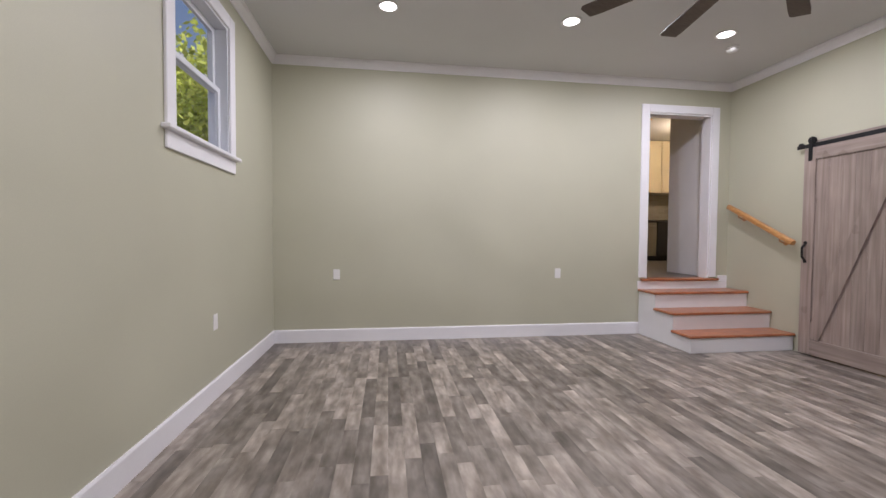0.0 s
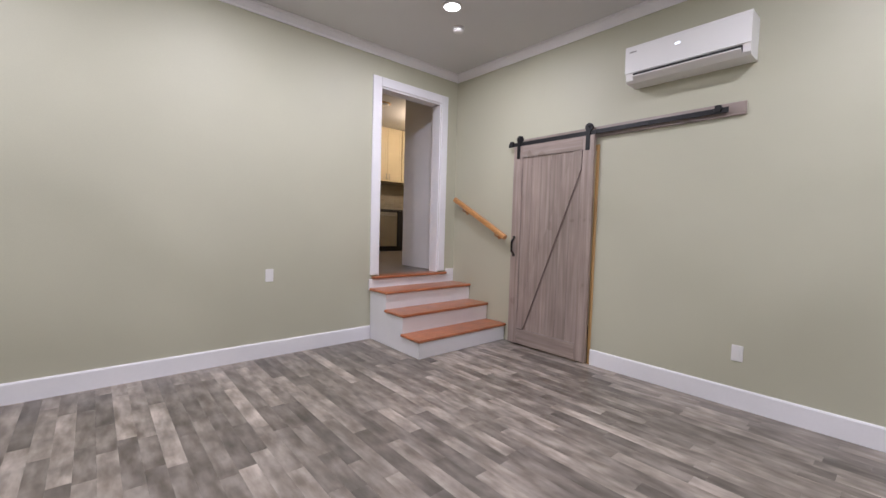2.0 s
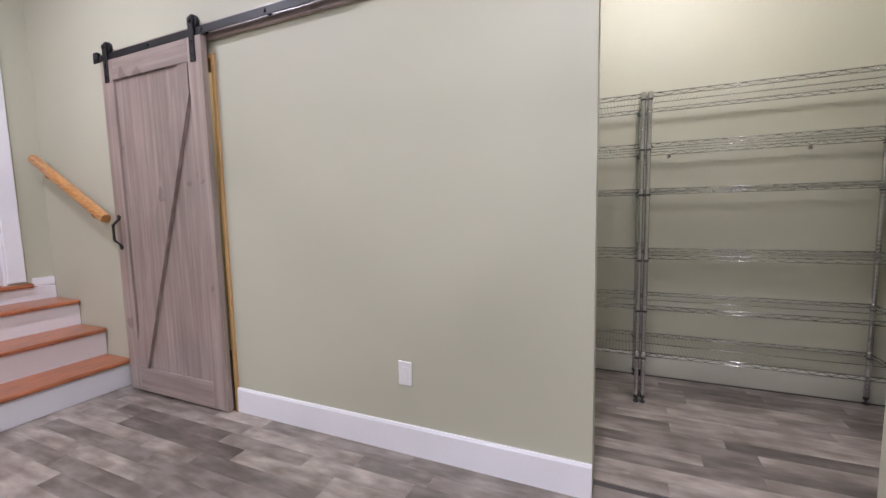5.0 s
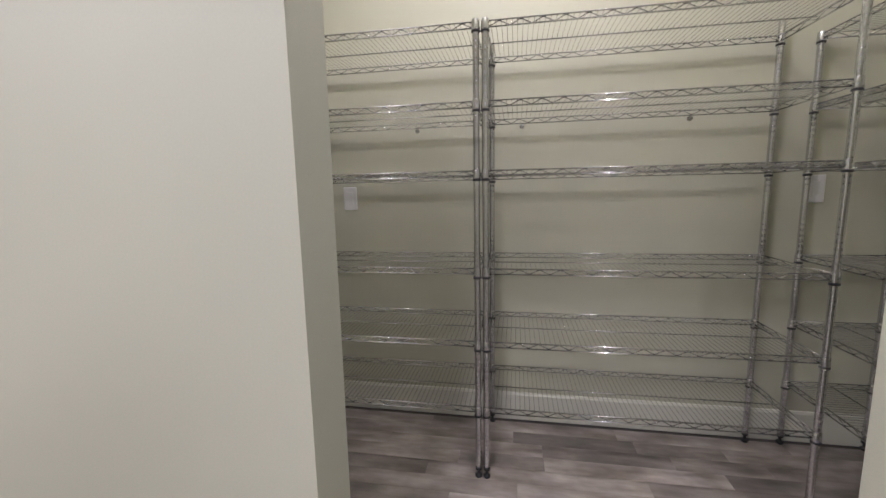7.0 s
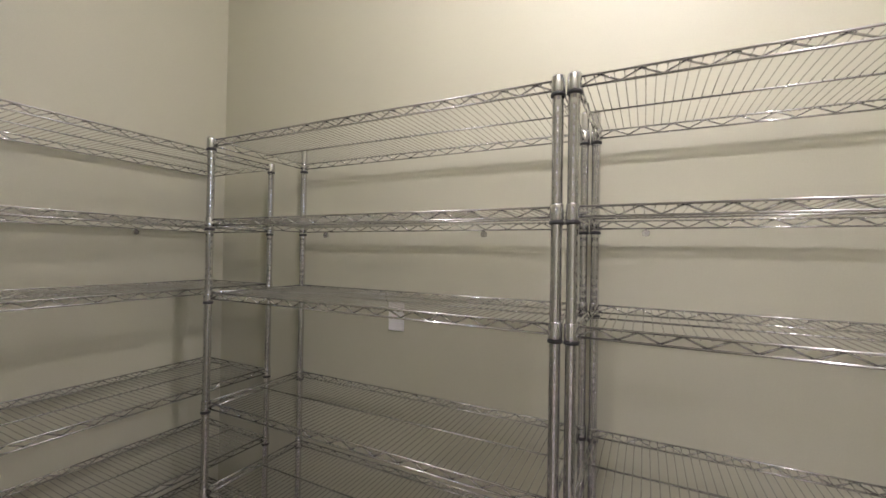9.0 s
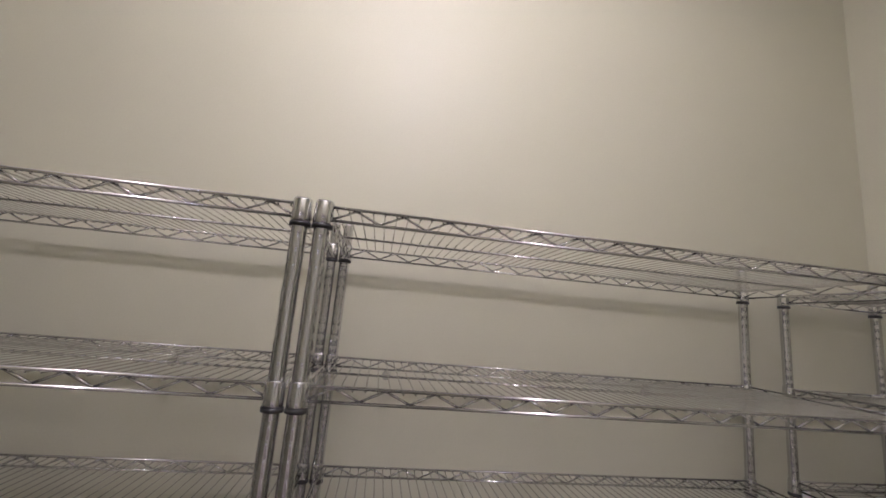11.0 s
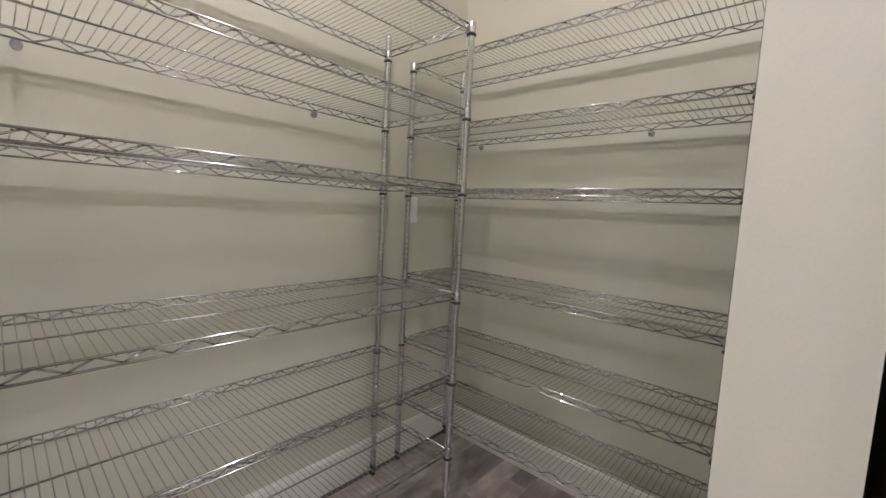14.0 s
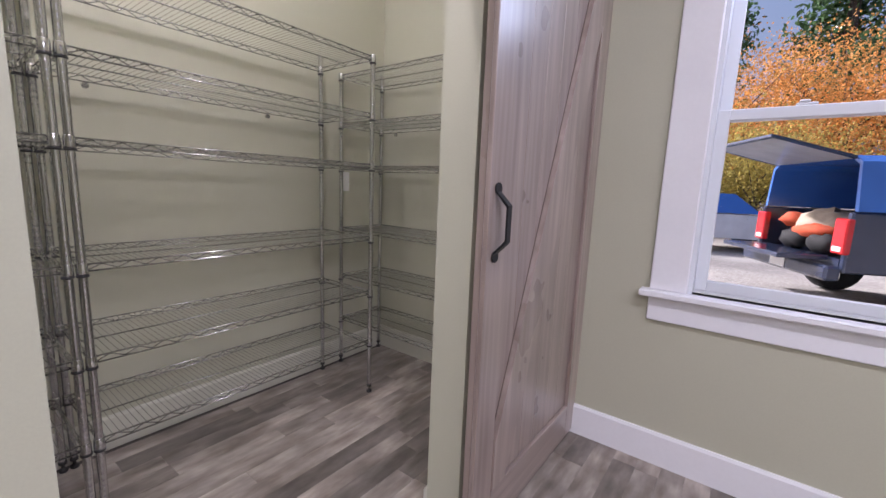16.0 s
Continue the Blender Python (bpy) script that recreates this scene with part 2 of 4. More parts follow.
# ---------------------------------------------------------------- building blocks
class Solid:
    """Collects faces of one mesh."""

    def __init__(self):
        self.v, self.f, self.smooth = [], [], []

    def add(self, verts, faces, smooth=False, m=None):
        k = len(self.v)
        self.v += [tuple(m @ Vector(p)) if m else tuple(p) for p in verts]
        self.f += [tuple(i + k for i in f) for f in faces]
        self.smooth += [smooth] * len(faces)
        return self

    def box(self, x0, x1, y0, y1, z0, z1, c=0.0, m=None):
        """A box, its edges cut off by c."""
        lo, hi = (x0, y0, z0), (x1, y1, z1)
        if c <= 0:
            p = [(x, y, z) for x in (x0, x1) for y in (y0, y1) for z in (z0, z1)]
            return self.add(p, [(0, 1, 3, 2), (4, 6, 7, 5), (0, 4, 5, 1), (2, 3, 7, 6), (0, 2, 6, 4), (1, 5, 7, 3)], m=m)
        p, key = [], {}
        for s in [(a, b, d) for a in (0, 1) for b in (0, 1) for d in (0, 1)]:
            for ax in range(3):
                q = []
                for k in range(3):
                    e = (lo, hi)[s[k]][k]
                    q.append(e if k == ax else e + (c if s[k] == 0 else -c))
                key[s, ax] = len(p)
                p.append(tuple(q))
        f = []
        for ax in range(3):
            o = [k for k in range(3) if k != ax]
            for side in (0, 1):
                def corner(i, j):
                    s = [0, 0, 0]
                    s[ax], s[o[0]], s[o[1]] = side, i, j
                    return tuple(s)
                f.append([key[corner(*ij), ax] for ij in ((0, 0), (1, 0), (1, 1), (0, 1))])
            for i in (0, 1):
                for j in (0, 1):
                    s0, s1 = [0, 0, 0], [0, 0, 0]
                    s0[o[0]] = s1[o[0]] = i
                    s0[o[1]] = s1[o[1]] = j
                    s1[ax] = 1
                    s0, s1 = tuple(s0), tuple(s1)
                    f.append([key[s0, o[0]], key[s1, o[0]], key[s1, o[1]], key[s0, o[1]]])
        for s in [(a, b, d) for a in (0, 1) for b in (0, 1) for d in (0, 1)]:
            f.append([key[s, 0], key[s, 1], key[s, 2]])
        return self.add(p, f, m=m)

    def tube(self, a, b, r, n=8, r2=None, caps=True, smooth=True):
        a, b = Vector(a), Vector(b)
        d = (b - a).normalized()
        u = d.cross(Vector((0, 0, 1)) if abs(d.z) < 0.9 else Vector((1, 0, 0))).normalized()
        w = d.cross(u)
        r2 = r if r2 is None else r2
        p = []
        for c, rr in ((a, r), (b, r2)):
            p += [c + rr * (math.cos(2 * math.pi * i / n) * u + math.sin(2 * math.pi * i / n) * w) for i in range(n)]
        self.add(p, [(i, (i + 1) % n, n + (i + 1) % n, n + i) for i in range(n)], smooth)
        if caps:
            k = len(self.v) - 2 * n
            self.f += [tuple(range(k + n - 1, k - 1, -1)), tuple(range(k + n, k + 2 * n))]
            self.smooth += [False, False]
        return self

    def rod(self, points, r, n=8):
        for a, b in zip(points, points[1:]):
            self.tube(a, b, r, n)
        return self

    def lathe(self, profile, n=24, at=(0, 0, 0), m=None):
        """Turns (radius, height) pairs about the z axis."""
        p = [(at[0] + r * math.cos(2 * math.pi * i / n), at[1] + r * math.sin(2 * math.pi * i / n), at[2] + z) for r, z in profile for i in range(n)]
        f = [(k * n + i, k * n + (i + 1) % n, (k + 1) * n + (i + 1) % n, (k + 1) * n + i) for k in range(len(profile) - 1) for i in range(n)]
        self.add(p, f, True, m)
        k = len(self.v) - len(p)
        self.f += [tuple(range(k + n - 1, k - 1, -1)), tuple(range(len(self.v) - n, len(self.v)))]
        self.smooth += [False, False]
        return self

    def prism(self, poly, axis, a, b, m=None):
        """A flat outline drawn out along an axis from a to b; the outline is in the other two axes, in order."""
        def put(p, w):
            q = list(p)
            q.insert("xyz".index(axis), w)
            return tuple(q)
        n = len(poly)
        p = [put(c, a) for c in poly] + [put(c, b) for c in poly]
        f = [(i, (i + 1) % n, n + (i + 1) % n, n + i) for i in range(n)] + [tuple(range(n - 1, -1, -1)), tuple(range(n, 2 * n))]
        return self.add(p, f, m=m)

    def mesh(self, name, mat, tidy=True):
        me = bpy.data.meshes.new(name)
        me.from_pydata(self.v, [], self.f)
        me.polygons.foreach_set("use_smooth", self.smooth)
        if tidy:
            bm = bmesh.new()
            bm.from_mesh(me)
            bmesh.ops.recalc_face_normals(bm, faces=bm.faces)
            bm.to_mesh(me)
            bm.free()
        me.materials.append(mat)
        me.update()
        return me


def part(name, solid, mat, parent=None, label="", at=None):
    """One mesh object, under a thing or a part; solid is a Solid or a mesh."""
    data = solid if isinstance(solid, bpy.types.Mesh) else solid.mesh(name, mat)
    ob = new(name, data)
    ob.parent = parent
    if at is not None:
        ob.matrix_basis = at
    return tagged(ob, label) if label else ob


def thing(name, label, category, group="", m=None):
    ob = new(name)
    if m is not None:
        ob.matrix_basis = m
    return tagged(ob, label, category, group)


def structure(name, solid, mat, label, category):
    return tagged(part(name, solid, mat), label, category, kind="structure")

# ---------------------------------------------------------------- the house
WX, EX, NY, SY = -0.885, 4.80, 4.53, -1.27        # inner faces of the room's walls
PX0, PX1, PS, PN = 4.93, 6.25, -1.41, 2.16        # inner faces of the pantry
OPEN_S, OPEN_N, OPEN_TOP = -0.36, 0.55, 2.06      # pantry opening in the east wall
KF, KC = 0.70, 3.45                               # kitchen floor and ceiling
DX0, DX1, DTOP = 3.65, 4.53, 2.80                 # doorway to the kitchen
WIN_S = (3.40, 4.325, 0.785, 2.205)                  # south window: x0, x1, z0, z1
WIN_W = (2.43, 3.28, 1.86, 2.87)                  # west window: y0, y1, z0, z1

structure("floor", Solid().box(WX - 0.15, 6.40, SY - 0.28, NY + 0.1, -0.12, -0.006), UNDERLAY, "grey-brown multi-tone vinyl plank floor through room and pantry", "floor")
w = Solid()
w.box(WX - 0.15, DX0, NY, NY + 0.13, -0.1, 3.55).box(DX0, DX1, NY, NY + 0.13, DTOP, 3.55).box(DX0, DX1, NY, NY + 0.13, -0.1, KF - 0.03).box(DX1, 7.6, NY, NY + 0.13, -0.1, 3.55)
structure("wall_north", w, SAGE, "sage green painted wall with a doorway up to the kitchen", "wall")
w = Solid()
y0, y1, z0, z1 = WIN_W
w.box(WX - 0.15, WX, SY - 0.15, y0, -0.1, 3.3).box(WX - 0.15, WX, y1, NY, -0.1, 3.3).box(WX - 0.15, WX, y0, y1, -0.1, z0).box(WX - 0.15, WX, y0, y1, z1, 3.3)
structure("wall_west", w, SAGE, "sage green painted wall with a small high window", "wall")
w = Solid()
x0, x1, z0, z1 = WIN_S
w.box(WX, x0, SY - 0.15, SY, -0.1, 3.3).box(x1, EX, SY - 0.15, SY, -0.1, 3.3).box(x0, x1, SY - 0.15, SY, -0.1, z0).box(x0, x1, SY - 0.15, SY, z1, 3.3)
structure("wall_south", w, SAGE, "sage green painted wall with a large window", "wall")
w = Solid()
for a, b, lo, hi in ((PS - 0.14, OPEN_S, -0.1, 3.3), (OPEN_S, OPEN_N, OPEN_TOP, 3.3), (OPEN_N, 2.552, -0.1, 3.3), (2.552, 3.42, 2.08, 3.3), (3.42, NY, -0.1, 3.3)):
    w.box(EX, PX0, a, b, lo, hi)
structure("wall_east", w, SAGE, "sage green painted wall with the pantry opening and a barn door", "wall")
structure("wall_pantry_back", Solid().box(PX1, PX1 + 0.12, PS - 0.14, 4.53, -0.1, 3.3), SAGE, "sage painted back wall of the pantry", "wall")
structure("wall_pantry_south", Solid().box(PX0, PX1, PS - 0.14, PS, -0.1, 3.3), SAGE, "sage painted end wall of the pantry", "wall")
structure("wall_pantry_north", Solid().box(PX0, PX1, PN, PN + 0.12, -0.1, 3.3), SAGE, "sage painted end wall of the pantry", "wall")
structure("wall_closet", Solid().box(PX0, PX1, 3.60, 3.72, -0.1, 3.3), SAGE, "plain painted wall of the closet behind the barn door", "wall")
structure("ceiling", Solid().box(WX - 0.15, PX1 + 0.12, PS - 0.14, NY, CEIL, 3.3), CEILING, "flat white painted ceiling", "ceiling")
structure("roof", Solid().box(WX - 0.5, 6.7, PS - 0.5, 4.75, 3.56, 3.70).box(2.0, 8.0, 4.75, 9.2, 3.56, 3.70), SIDING, "plain pale roof slab", "roof")

# kitchen shell
structure("floor_kitchen", Solid().box(2.4, 7.6, NY + 0.13, 8.9, 0.5, KF), KITCHEN_FLOOR, "grey-brown vinyl kitchen floor", "floor")
structure("wall_kitchen_north", Solid().box(2.4, 7.6, 8.75, 8.9, KF, 3.55), CREAM, "cream kitchen wall", "wall")
structure("wall_kitchen_west", Solid().box(2.25, 2.4, NY + 0.13, 8.9, 0.4, 3.55), CREAM, "cream kitchen wall", "wall")
structure("wall_kitchen_east", Solid().box(7.6, 7.75, NY, 8.9, 0.4, 3.55), CREAM, "cream kitchen wall", "wall")
structure("ceiling_kitchen", Solid().box(2.4, 7.6, NY + 0.13, 8.75, KC, 3.55), CEILING, "white kitchen ceiling", "ceiling")

# crown moulding: a sloped profile with two small steps
def crown(name, axis, a, b, wall, sign):
    prof = [(0, -0.085), (0.012, -0.085), (0.016, -0.070), (0.050, -0.028), (0.062, -0.022), (0.066, 0.0), (0, 0.0)]
    poly = [(wall + sign * p, CEIL - 0.001 + q) for p, q in prof]
    structure(name, Solid().prism(poly, axis, a, b), TRIM, "white painted crown moulding along the ceiling", "trim")


crown("trim_crown_north", "x", WX, EX, NY, -1)
crown("trim_crown_south", "x", WX, EX, SY, 1)
crown("trim_crown_west", "y", SY, NY, WX, 1)
crown("trim_crown_east", "y", SY, NY, EX, -1)


# baseboards, with an eased top edge and a small shoe
def skirting(name, axis, a, b, wall, sign, high=0.148, paint=TRIM):
    prof = [(0, 0), (0.016, 0), (0.015, high - 0.012), (0.009, high), (0, high)]
    poly = [(wall + sign * p, q) for p, q in prof]
    structure(name, Solid().prism(poly, axis, a, b), paint, "white painted baseboard" if paint is TRIM else "cream painted pantry baseboard", "baseboard")


skirting("baseboard_north", "x", WX, 3.56, NY, -1)
skirting("baseboard_west", "y", SY, NY, WX, 1)
skirting("baseboard_south", "x", WX, EX - 0.02, SY, 1)
skirting("baseboard_east", "y", OPEN_N, 2.552, EX, -1)
skirting("baseboard_east_end", "y", SY + 0.02, OPEN_S, EX, -1)
skirting("baseboard_pantry_back", "y", PS, PN, PX1, -1, paint=CREAM_TRIM)
skirting("baseboard_pantry_south", "x", PX0, PX1, PS, 1, paint=CREAM_TRIM)
skirting("baseboard_pantry_north", "x", PX0, PX1, PN, -1, paint=CREAM_TRIM)
skirting("baseboard_pantry_front_north", "y", OPEN_N, PN, PX0, 1, paint=CREAM_TRIM)
skirting("baseboard_pantry_front_south", "y", PS, OPEN_S, PX0, 1, paint=CREAM_TRIM)
structure("trim_pantry_header", Solid().box(EX - 0.004, PX0 + 0.004, OPEN_S - 0.01, OPEN_N + 0.01, OPEN_TOP - 0.018, OPEN_TOP + 0.004, 0.002), BARN_ACROSS, "grey-brown wood header board in the opening", "trim")
structure("trim_closet_jamb", Solid().box(EX - 0.012, PX0 + 0.01, 2.553, 2.578, 0, 2.08, 0.002).box(EX - 0.012, PX0 + 0.01, 3.392, 3.42, 0, 2.08, 0.002).box(EX - 0.012, PX0 + 0.01, 2.578, 3.392, 2.052, 2.08, 0.002), PINE, "raw pine door jamb behind the barn door", "trim")

# doorway casing to the kitchen, with the lining of the wall
c = 0.004
structure("trim_kitchen_doorway", Solid().box(3.545, DX0, NY - 0.020, NY, 0.715, 2.90, c).box(DX1, 4.63, NY - 0.020, NY, 0.715, 2.90, c).box(DX0, DX1, NY - 0.020, NY, DTOP, 2.90, c)
          .box(DX0 - 0.002, DX0 + 0.018, NY, NY + 0.15, KF, DTOP, 0.002).box(DX1 - 0.018, DX1 + 0.002, NY, NY + 0.15, KF, DTOP, 0.002).box(DX0 + 0.018, DX1 - 0.018, NY, NY + 0.15, DTOP - 0.018, DTOP + 0.002, 0.002), TRIM, "wide white door casing round the raised kitchen doorway", "trim")


# windows: casing, stool, apron, jambs, two sashes with panes, lock
def window(name, wide, z0, z1, m, label, cw=0.105):
    """Faces +y in its own space; the opening runs from x 0 to wide, the wall's inner face lies at y 0 and its outer one at -0.15."""
    ob = thing(name, label, "window", m=m)
    ob["kind"] = "structure"
    t = 0.02
    s = Solid().box(-cw, 0, 0, t, z0, z1 + cw, 0.004).box(wide, wide + cw, 0, t, z0, z1 + cw, 0.004).box(0, wide, 0, t, z1, z1 + cw, 0.004)
    part("casing", s, TRIM, ob, "flat white window casing")
    part("window_sill", Solid().box(-cw - 0.035, wide + cw + 0.035, -0.05, 0.055, z0 - 0.030, z0, 0.006), TRIM, ob, "white window stool with eased edge")
    part("apron", Solid().box(-cw, wide + cw, 0, 0.018, z0 - 0.135, z0 - 0.030, 0.004), TRIM, ob)
    s = Solid().box(0, 0.016, -0.15, 0, z0, z1).box(wide - 0.016, wide, -0.15, 0, z0, z1).box(0.016, wide - 0.016, -0.15, 0, z1 - 0.016, z1).box(0.016, wide - 0.016, -0.15, -0.05, z0 - 0.02, z0 + 0.012)
    part("window_frame", s, VINYL, ob)
    mid, b = (z0 + z1) / 2, 0.042
    for nm, lo, hi, y in (("lower_sash", z0 + 0.012, mid + 0.02, -0.085), ("upper_sash", mid - 0.02, z1 - 0.016, -0.122)):
        s = Solid().box(0.016, 0.016 + b, y, y + 0.032, lo, hi, 0.003).box(wide - 0.016 - b, wide - 0.016, y, y + 0.032, lo, hi, 0.003)
        s.box(0.016 + b, wide - 0.016 - b, y, y + 0.032, lo, lo + b, 0.003).box(0.016 + b, wide - 0.016 - b, y, y + 0.032, hi - b, hi, 0.003)
        sash = part(nm, s, VINYL, ob)
        g = part("pane", Solid().box(0.012 + b, wide - 0.012 - b, y + 0.013, y + 0.019, lo + b - 0.004, hi - b + 0.004), PANE, sash)
        g.visible_shadow = False
        if nm == "lower_sash":
            for f in (0.3, 0.7):
                part("sash_lock", Solid().box(wide * f - 0.03, wide * f + 0.03, y + 0.004, y + 0.028, hi, hi + 0.010, 0.003).box(wide * f - 0.008, wide * f + 0.022, y + 0.004, y + 0.03, hi + 0.010, hi + 0.020, 0.003), VINYL, sash)
    return ob


window("window_1", WIN_S[1] - WIN_S[0], WIN_S[2], WIN_S[3], Matrix.Translation((WIN_S[0], SY, 0)), "white double-hung window with wide casing, stool and apron", 0.138)
window("window_2", WIN_W[1] - WIN_W[0], WIN_W[2], WIN_W[3], pose(WX, WIN_W[1], 0, 0, 0, -90), "small high white double-hung window in the sage wall")

# ---------------------------------------------------------------- stairs to the kitchen
st = thing("staircase", "white-painted steps with orange-stained oak treads beside the wall", "stairs")
TREADS = ((3.62, 0.190), (3.90, 0.383), (4.21, 0.572))
outline = [(NY, 0), (NY, 0.544), (4.21, 0.544), (4.21, 0.355), (3.90, 0.355), (3.90, 0.162), (3.62, 0.162), (3.62, 0)]
part("body", Solid().prism([(p, q) for p, q in outline], "x", 3.562, EX - 0.004), TRIM, st, "white painted stringer and risers")
for k, (y, z) in enumerate(TREADS):
    back = TREADS[k + 1][0] if k < 2 else NY - 0.017
    part("tread", Solid().box(3.532, EX - 0.004, y - 0.030, back, z - 0.028, z, 0.008), TREAD, st, "orange-stained oak tread with rounded nosing")
part("riser", Solid().box(3.535, EX - 0.004, NY - 0.016, NY, 0.546, 0.670, 0.003).box(4.662, EX - 0.004, NY - 0.016, NY, 0.6715, 0.735, 0.003), TRIM, st)
part("threshold", Solid().box(3.575, 4.66, NY - 0.050, NY + 0.14, 0.672, 0.701, 0.008), TREAD, st, "orange-stained oak threshold board")

# handrail on the east wall
hr = thing("handrail", "short sloping honey-oak handrail fixed to the sage wall", "handrail")
a, b = Vector((4.715, 4.43, 1.625)), Vector((4.715, 3.585, 1.175))
d = (b - a).normalized()
turn = Matrix.Translation(a) @ d.to_track_quat("Y", "Z").to_matrix().to_4x4()
length = (b - a).length
rp = [(0.022, -0.026), (0.027, -0.014), (0.027, 0.012), (0.016, 0.028), (-0.016, 0.028), (-0.027, 0.012), (-0.027, -0.014), (-0.022, -0.026)]
part("rail", Solid().prism(rp, "y", 0, length, m=turn), OAK, hr, "honey-oak rail with shaped profile")
for f in (0.18, 0.82):
    p = a + d * length * f
    part("bracket", Solid().rod([(p.x, p.y, p.z - 0.028), (p.x, p.y, p.z - 0.065), (EX - 0.008, p.y, p.z - 0.085)], 0.007).tube((EX - 0.008, p.y, p.z - 0.085), (EX - 0.001, p.y, p.z - 0.085), 0.026, 16), OAK, hr)


# ---------------------------------------------------------------- sliding barn doors
def barn_door(y_n, wide, top):
    """Hangs in front of the east wall; its handle is on the north edge, which lies at y_n."""
    ob = thing("barn_door", "grey-brown washed wood sliding barn door with diagonal brace, hung on a black track", "door", "barn doors", m=Matrix.Translation((4.772, y_n, 0)))
    z0, z1, st_w, n = 0.018, top, 0.115, 8
    step = wide / n
    plank = Solid().box(-0.022, 0, -step + 0.0006, -0.0006, z0, z1, 0.0012).mesh("plank", BARN)
    for k in range(n):
        part("plank", plank, BARN, ob, at=Matrix.Translation((0, -k * step, 0)))
    for y in (0.0, -wide + st_w):
        part("stile", Solid().box(-0.038, -0.0222, y - st_w, y, z0, z1, 0.002), BARN, ob)
    part("top_rail", Solid().box(-0.038, -0.0222, -wide + st_w + 0.001, -st_w - 0.001, z1 - 0.125, z1, 0.002), BARN_ACROSS, ob)
    part("bottom_rail", Solid().box(-0.038, -0.0222, -wide + st_w + 0.001, -st_w - 0.001, z0, z0 + 0.16, 0.002), BARN_ACROSS, ob)
    lo, hi = Vector((0, -st_w - 0.005, z0 + 0.165)), Vector((0, -wide + st_w + 0.005, z1 - 0.13))
    w2 = 0.135
    along = (hi - lo).normalized()
    poly = [(lo.y, lo.z), (lo.y - w2 * 0.62, lo.z), (hi.y, hi.z - w2 * 1.25), (hi.y, hi.z), (hi.y + w2 * 0.62, hi.z), (lo.y, lo.z + w2 * 1.25)]
    # shadow line of the brace's joint, a brown strip laid on the planks
    part("joint", Solid().prism([(lo.y, lo.z + w2 * 1.25 + 0.001), (hi.y + w2 * 0.62 + 0.001, hi.z), (hi.y + w2 * 0.62 + 0.007, hi.z), (lo.y, lo.z + w2 * 1.25 + 0.016)], "x", -0.0232, -0.0222), BARN_JOINT_SHADE, ob, "dark strip painted for the shadowed joint beside the brace")
    part("brace", Solid().prism(poly, "x", -0.042, -0.0222), BARN, ob, "diagonal plank brace")
    hy, t = -0.043, -0.0385
    h = Solid()
    for z, s in ((1.180, 1), (0.985, -1)):
        h.tube((t, hy, z), (t - 0.005, hy, z), 0.017, 20)
        h.prism([(t - 0.001, z - 0.004 * s), (t - 0.001, z - 0.011 * s), (t - 0.038, z - 0.052 * s), (t - 0.043, z - 0.046 * s)], "y", hy - 0.012, hy + 0.012)
    h.box(t - 0.043, t - 0.037, hy - 0.012, hy + 0.012, 1.031, 1.134, 0.001)
    part("handle", h, BLACK_IRON, ob, "black bent-steel pull handle")
    for y in (-0.065, -wide + 0.065):
        hang = part("hanger", Solid().box(-0.046, -0.0385, y - 0.020, y + 0.020, z1 - 0.135, z1 + 0.10, 0.002), BLACK_IRON, ob, "black steel strap hanger")
        part("wheel", Solid().tube((-0.034, y, z1 + 0.078), (-0.012, y, z1 + 0.078), 0.038, 24), BLACK_IRON, hang)
        for dz in (-0.03, -0.10):
            part("bolt", Solid().tube((-0.046, y, z1 + dz), (-0.052, y, z1 + dz), 0.009, 6), BLACK_IRON, hang)
        part("bolt", Solid().tube((-0.046, y, z1 + 0.078), (-0.054, y, z1 + 0.078), 0.012, 6), BLACK_IRON, hang)
    return ob


def barn_track(y_n, y_s, rail_n, rail_s, z):
    ob = thing("barn_door_track", "black steel barn door rail on a grey-brown wooden header board", "track", "barn door tracks")
    part("header_board", Solid().box(EX - 0.022, EX - 0.001, y_s, y_n, z - 0.055, z + 0.045, 0.006), BARN_ACROSS, ob, "grey-brown wooden board")
    part("rail", Solid().box(4.740, 4.747, rail_s, rail_n, z - 0.030, z + 0.010, 0.001), BLACK_IRON, ob, "flat black steel rail")
    n = 5
    for k in range(n):
        y = rail_n - 0.10 + (rail_s + 0.10 - rail_n + 0.10) * k / (n - 1)
        part("spacer", Solid().tube((4.747, y, z - 0.010), (EX - 0.022, y, z - 0.010), 0.011, 12), BLACK_IRON, ob)
        part("bolt", Solid().tube((4.740, y, z - 0.010), (4.733, y, z - 0.010), 0.010, 6), BLACK_IRON, ob)
    for y in (rail_n - 0.035, rail_s + 0.075):
        part("stop", Solid().box(4.727, 4.753, y - 0.030, y + 0.012, z - 0.020, z + 0.030, 0.004).tube((4.740, y - 0.034, z + 0.005), (4.740, y - 0.028, z + 0.005), 0.012, 12), BLACK_IRON, ob)
    return ob


DOOR_TOP = 2.165
barn_track(3.50, 1.44, 3.60, 1.54, 2.20)
barn_track(0.75, -1.255, 0.66, -1.245, 2.20)
near_door = barn_door(3.515, 0.940, DOOR_TOP)
far_door = copy_thing(near_door, Matrix.Translation((4.772, -0.337, 0)))
tagged(far_door, "open grey-brown washed wood sliding barn door with diagonal brace beside the pantry opening")
tagged(near_door, "closed grey-brown washed wood sliding barn door with diagonal brace beside the steps")

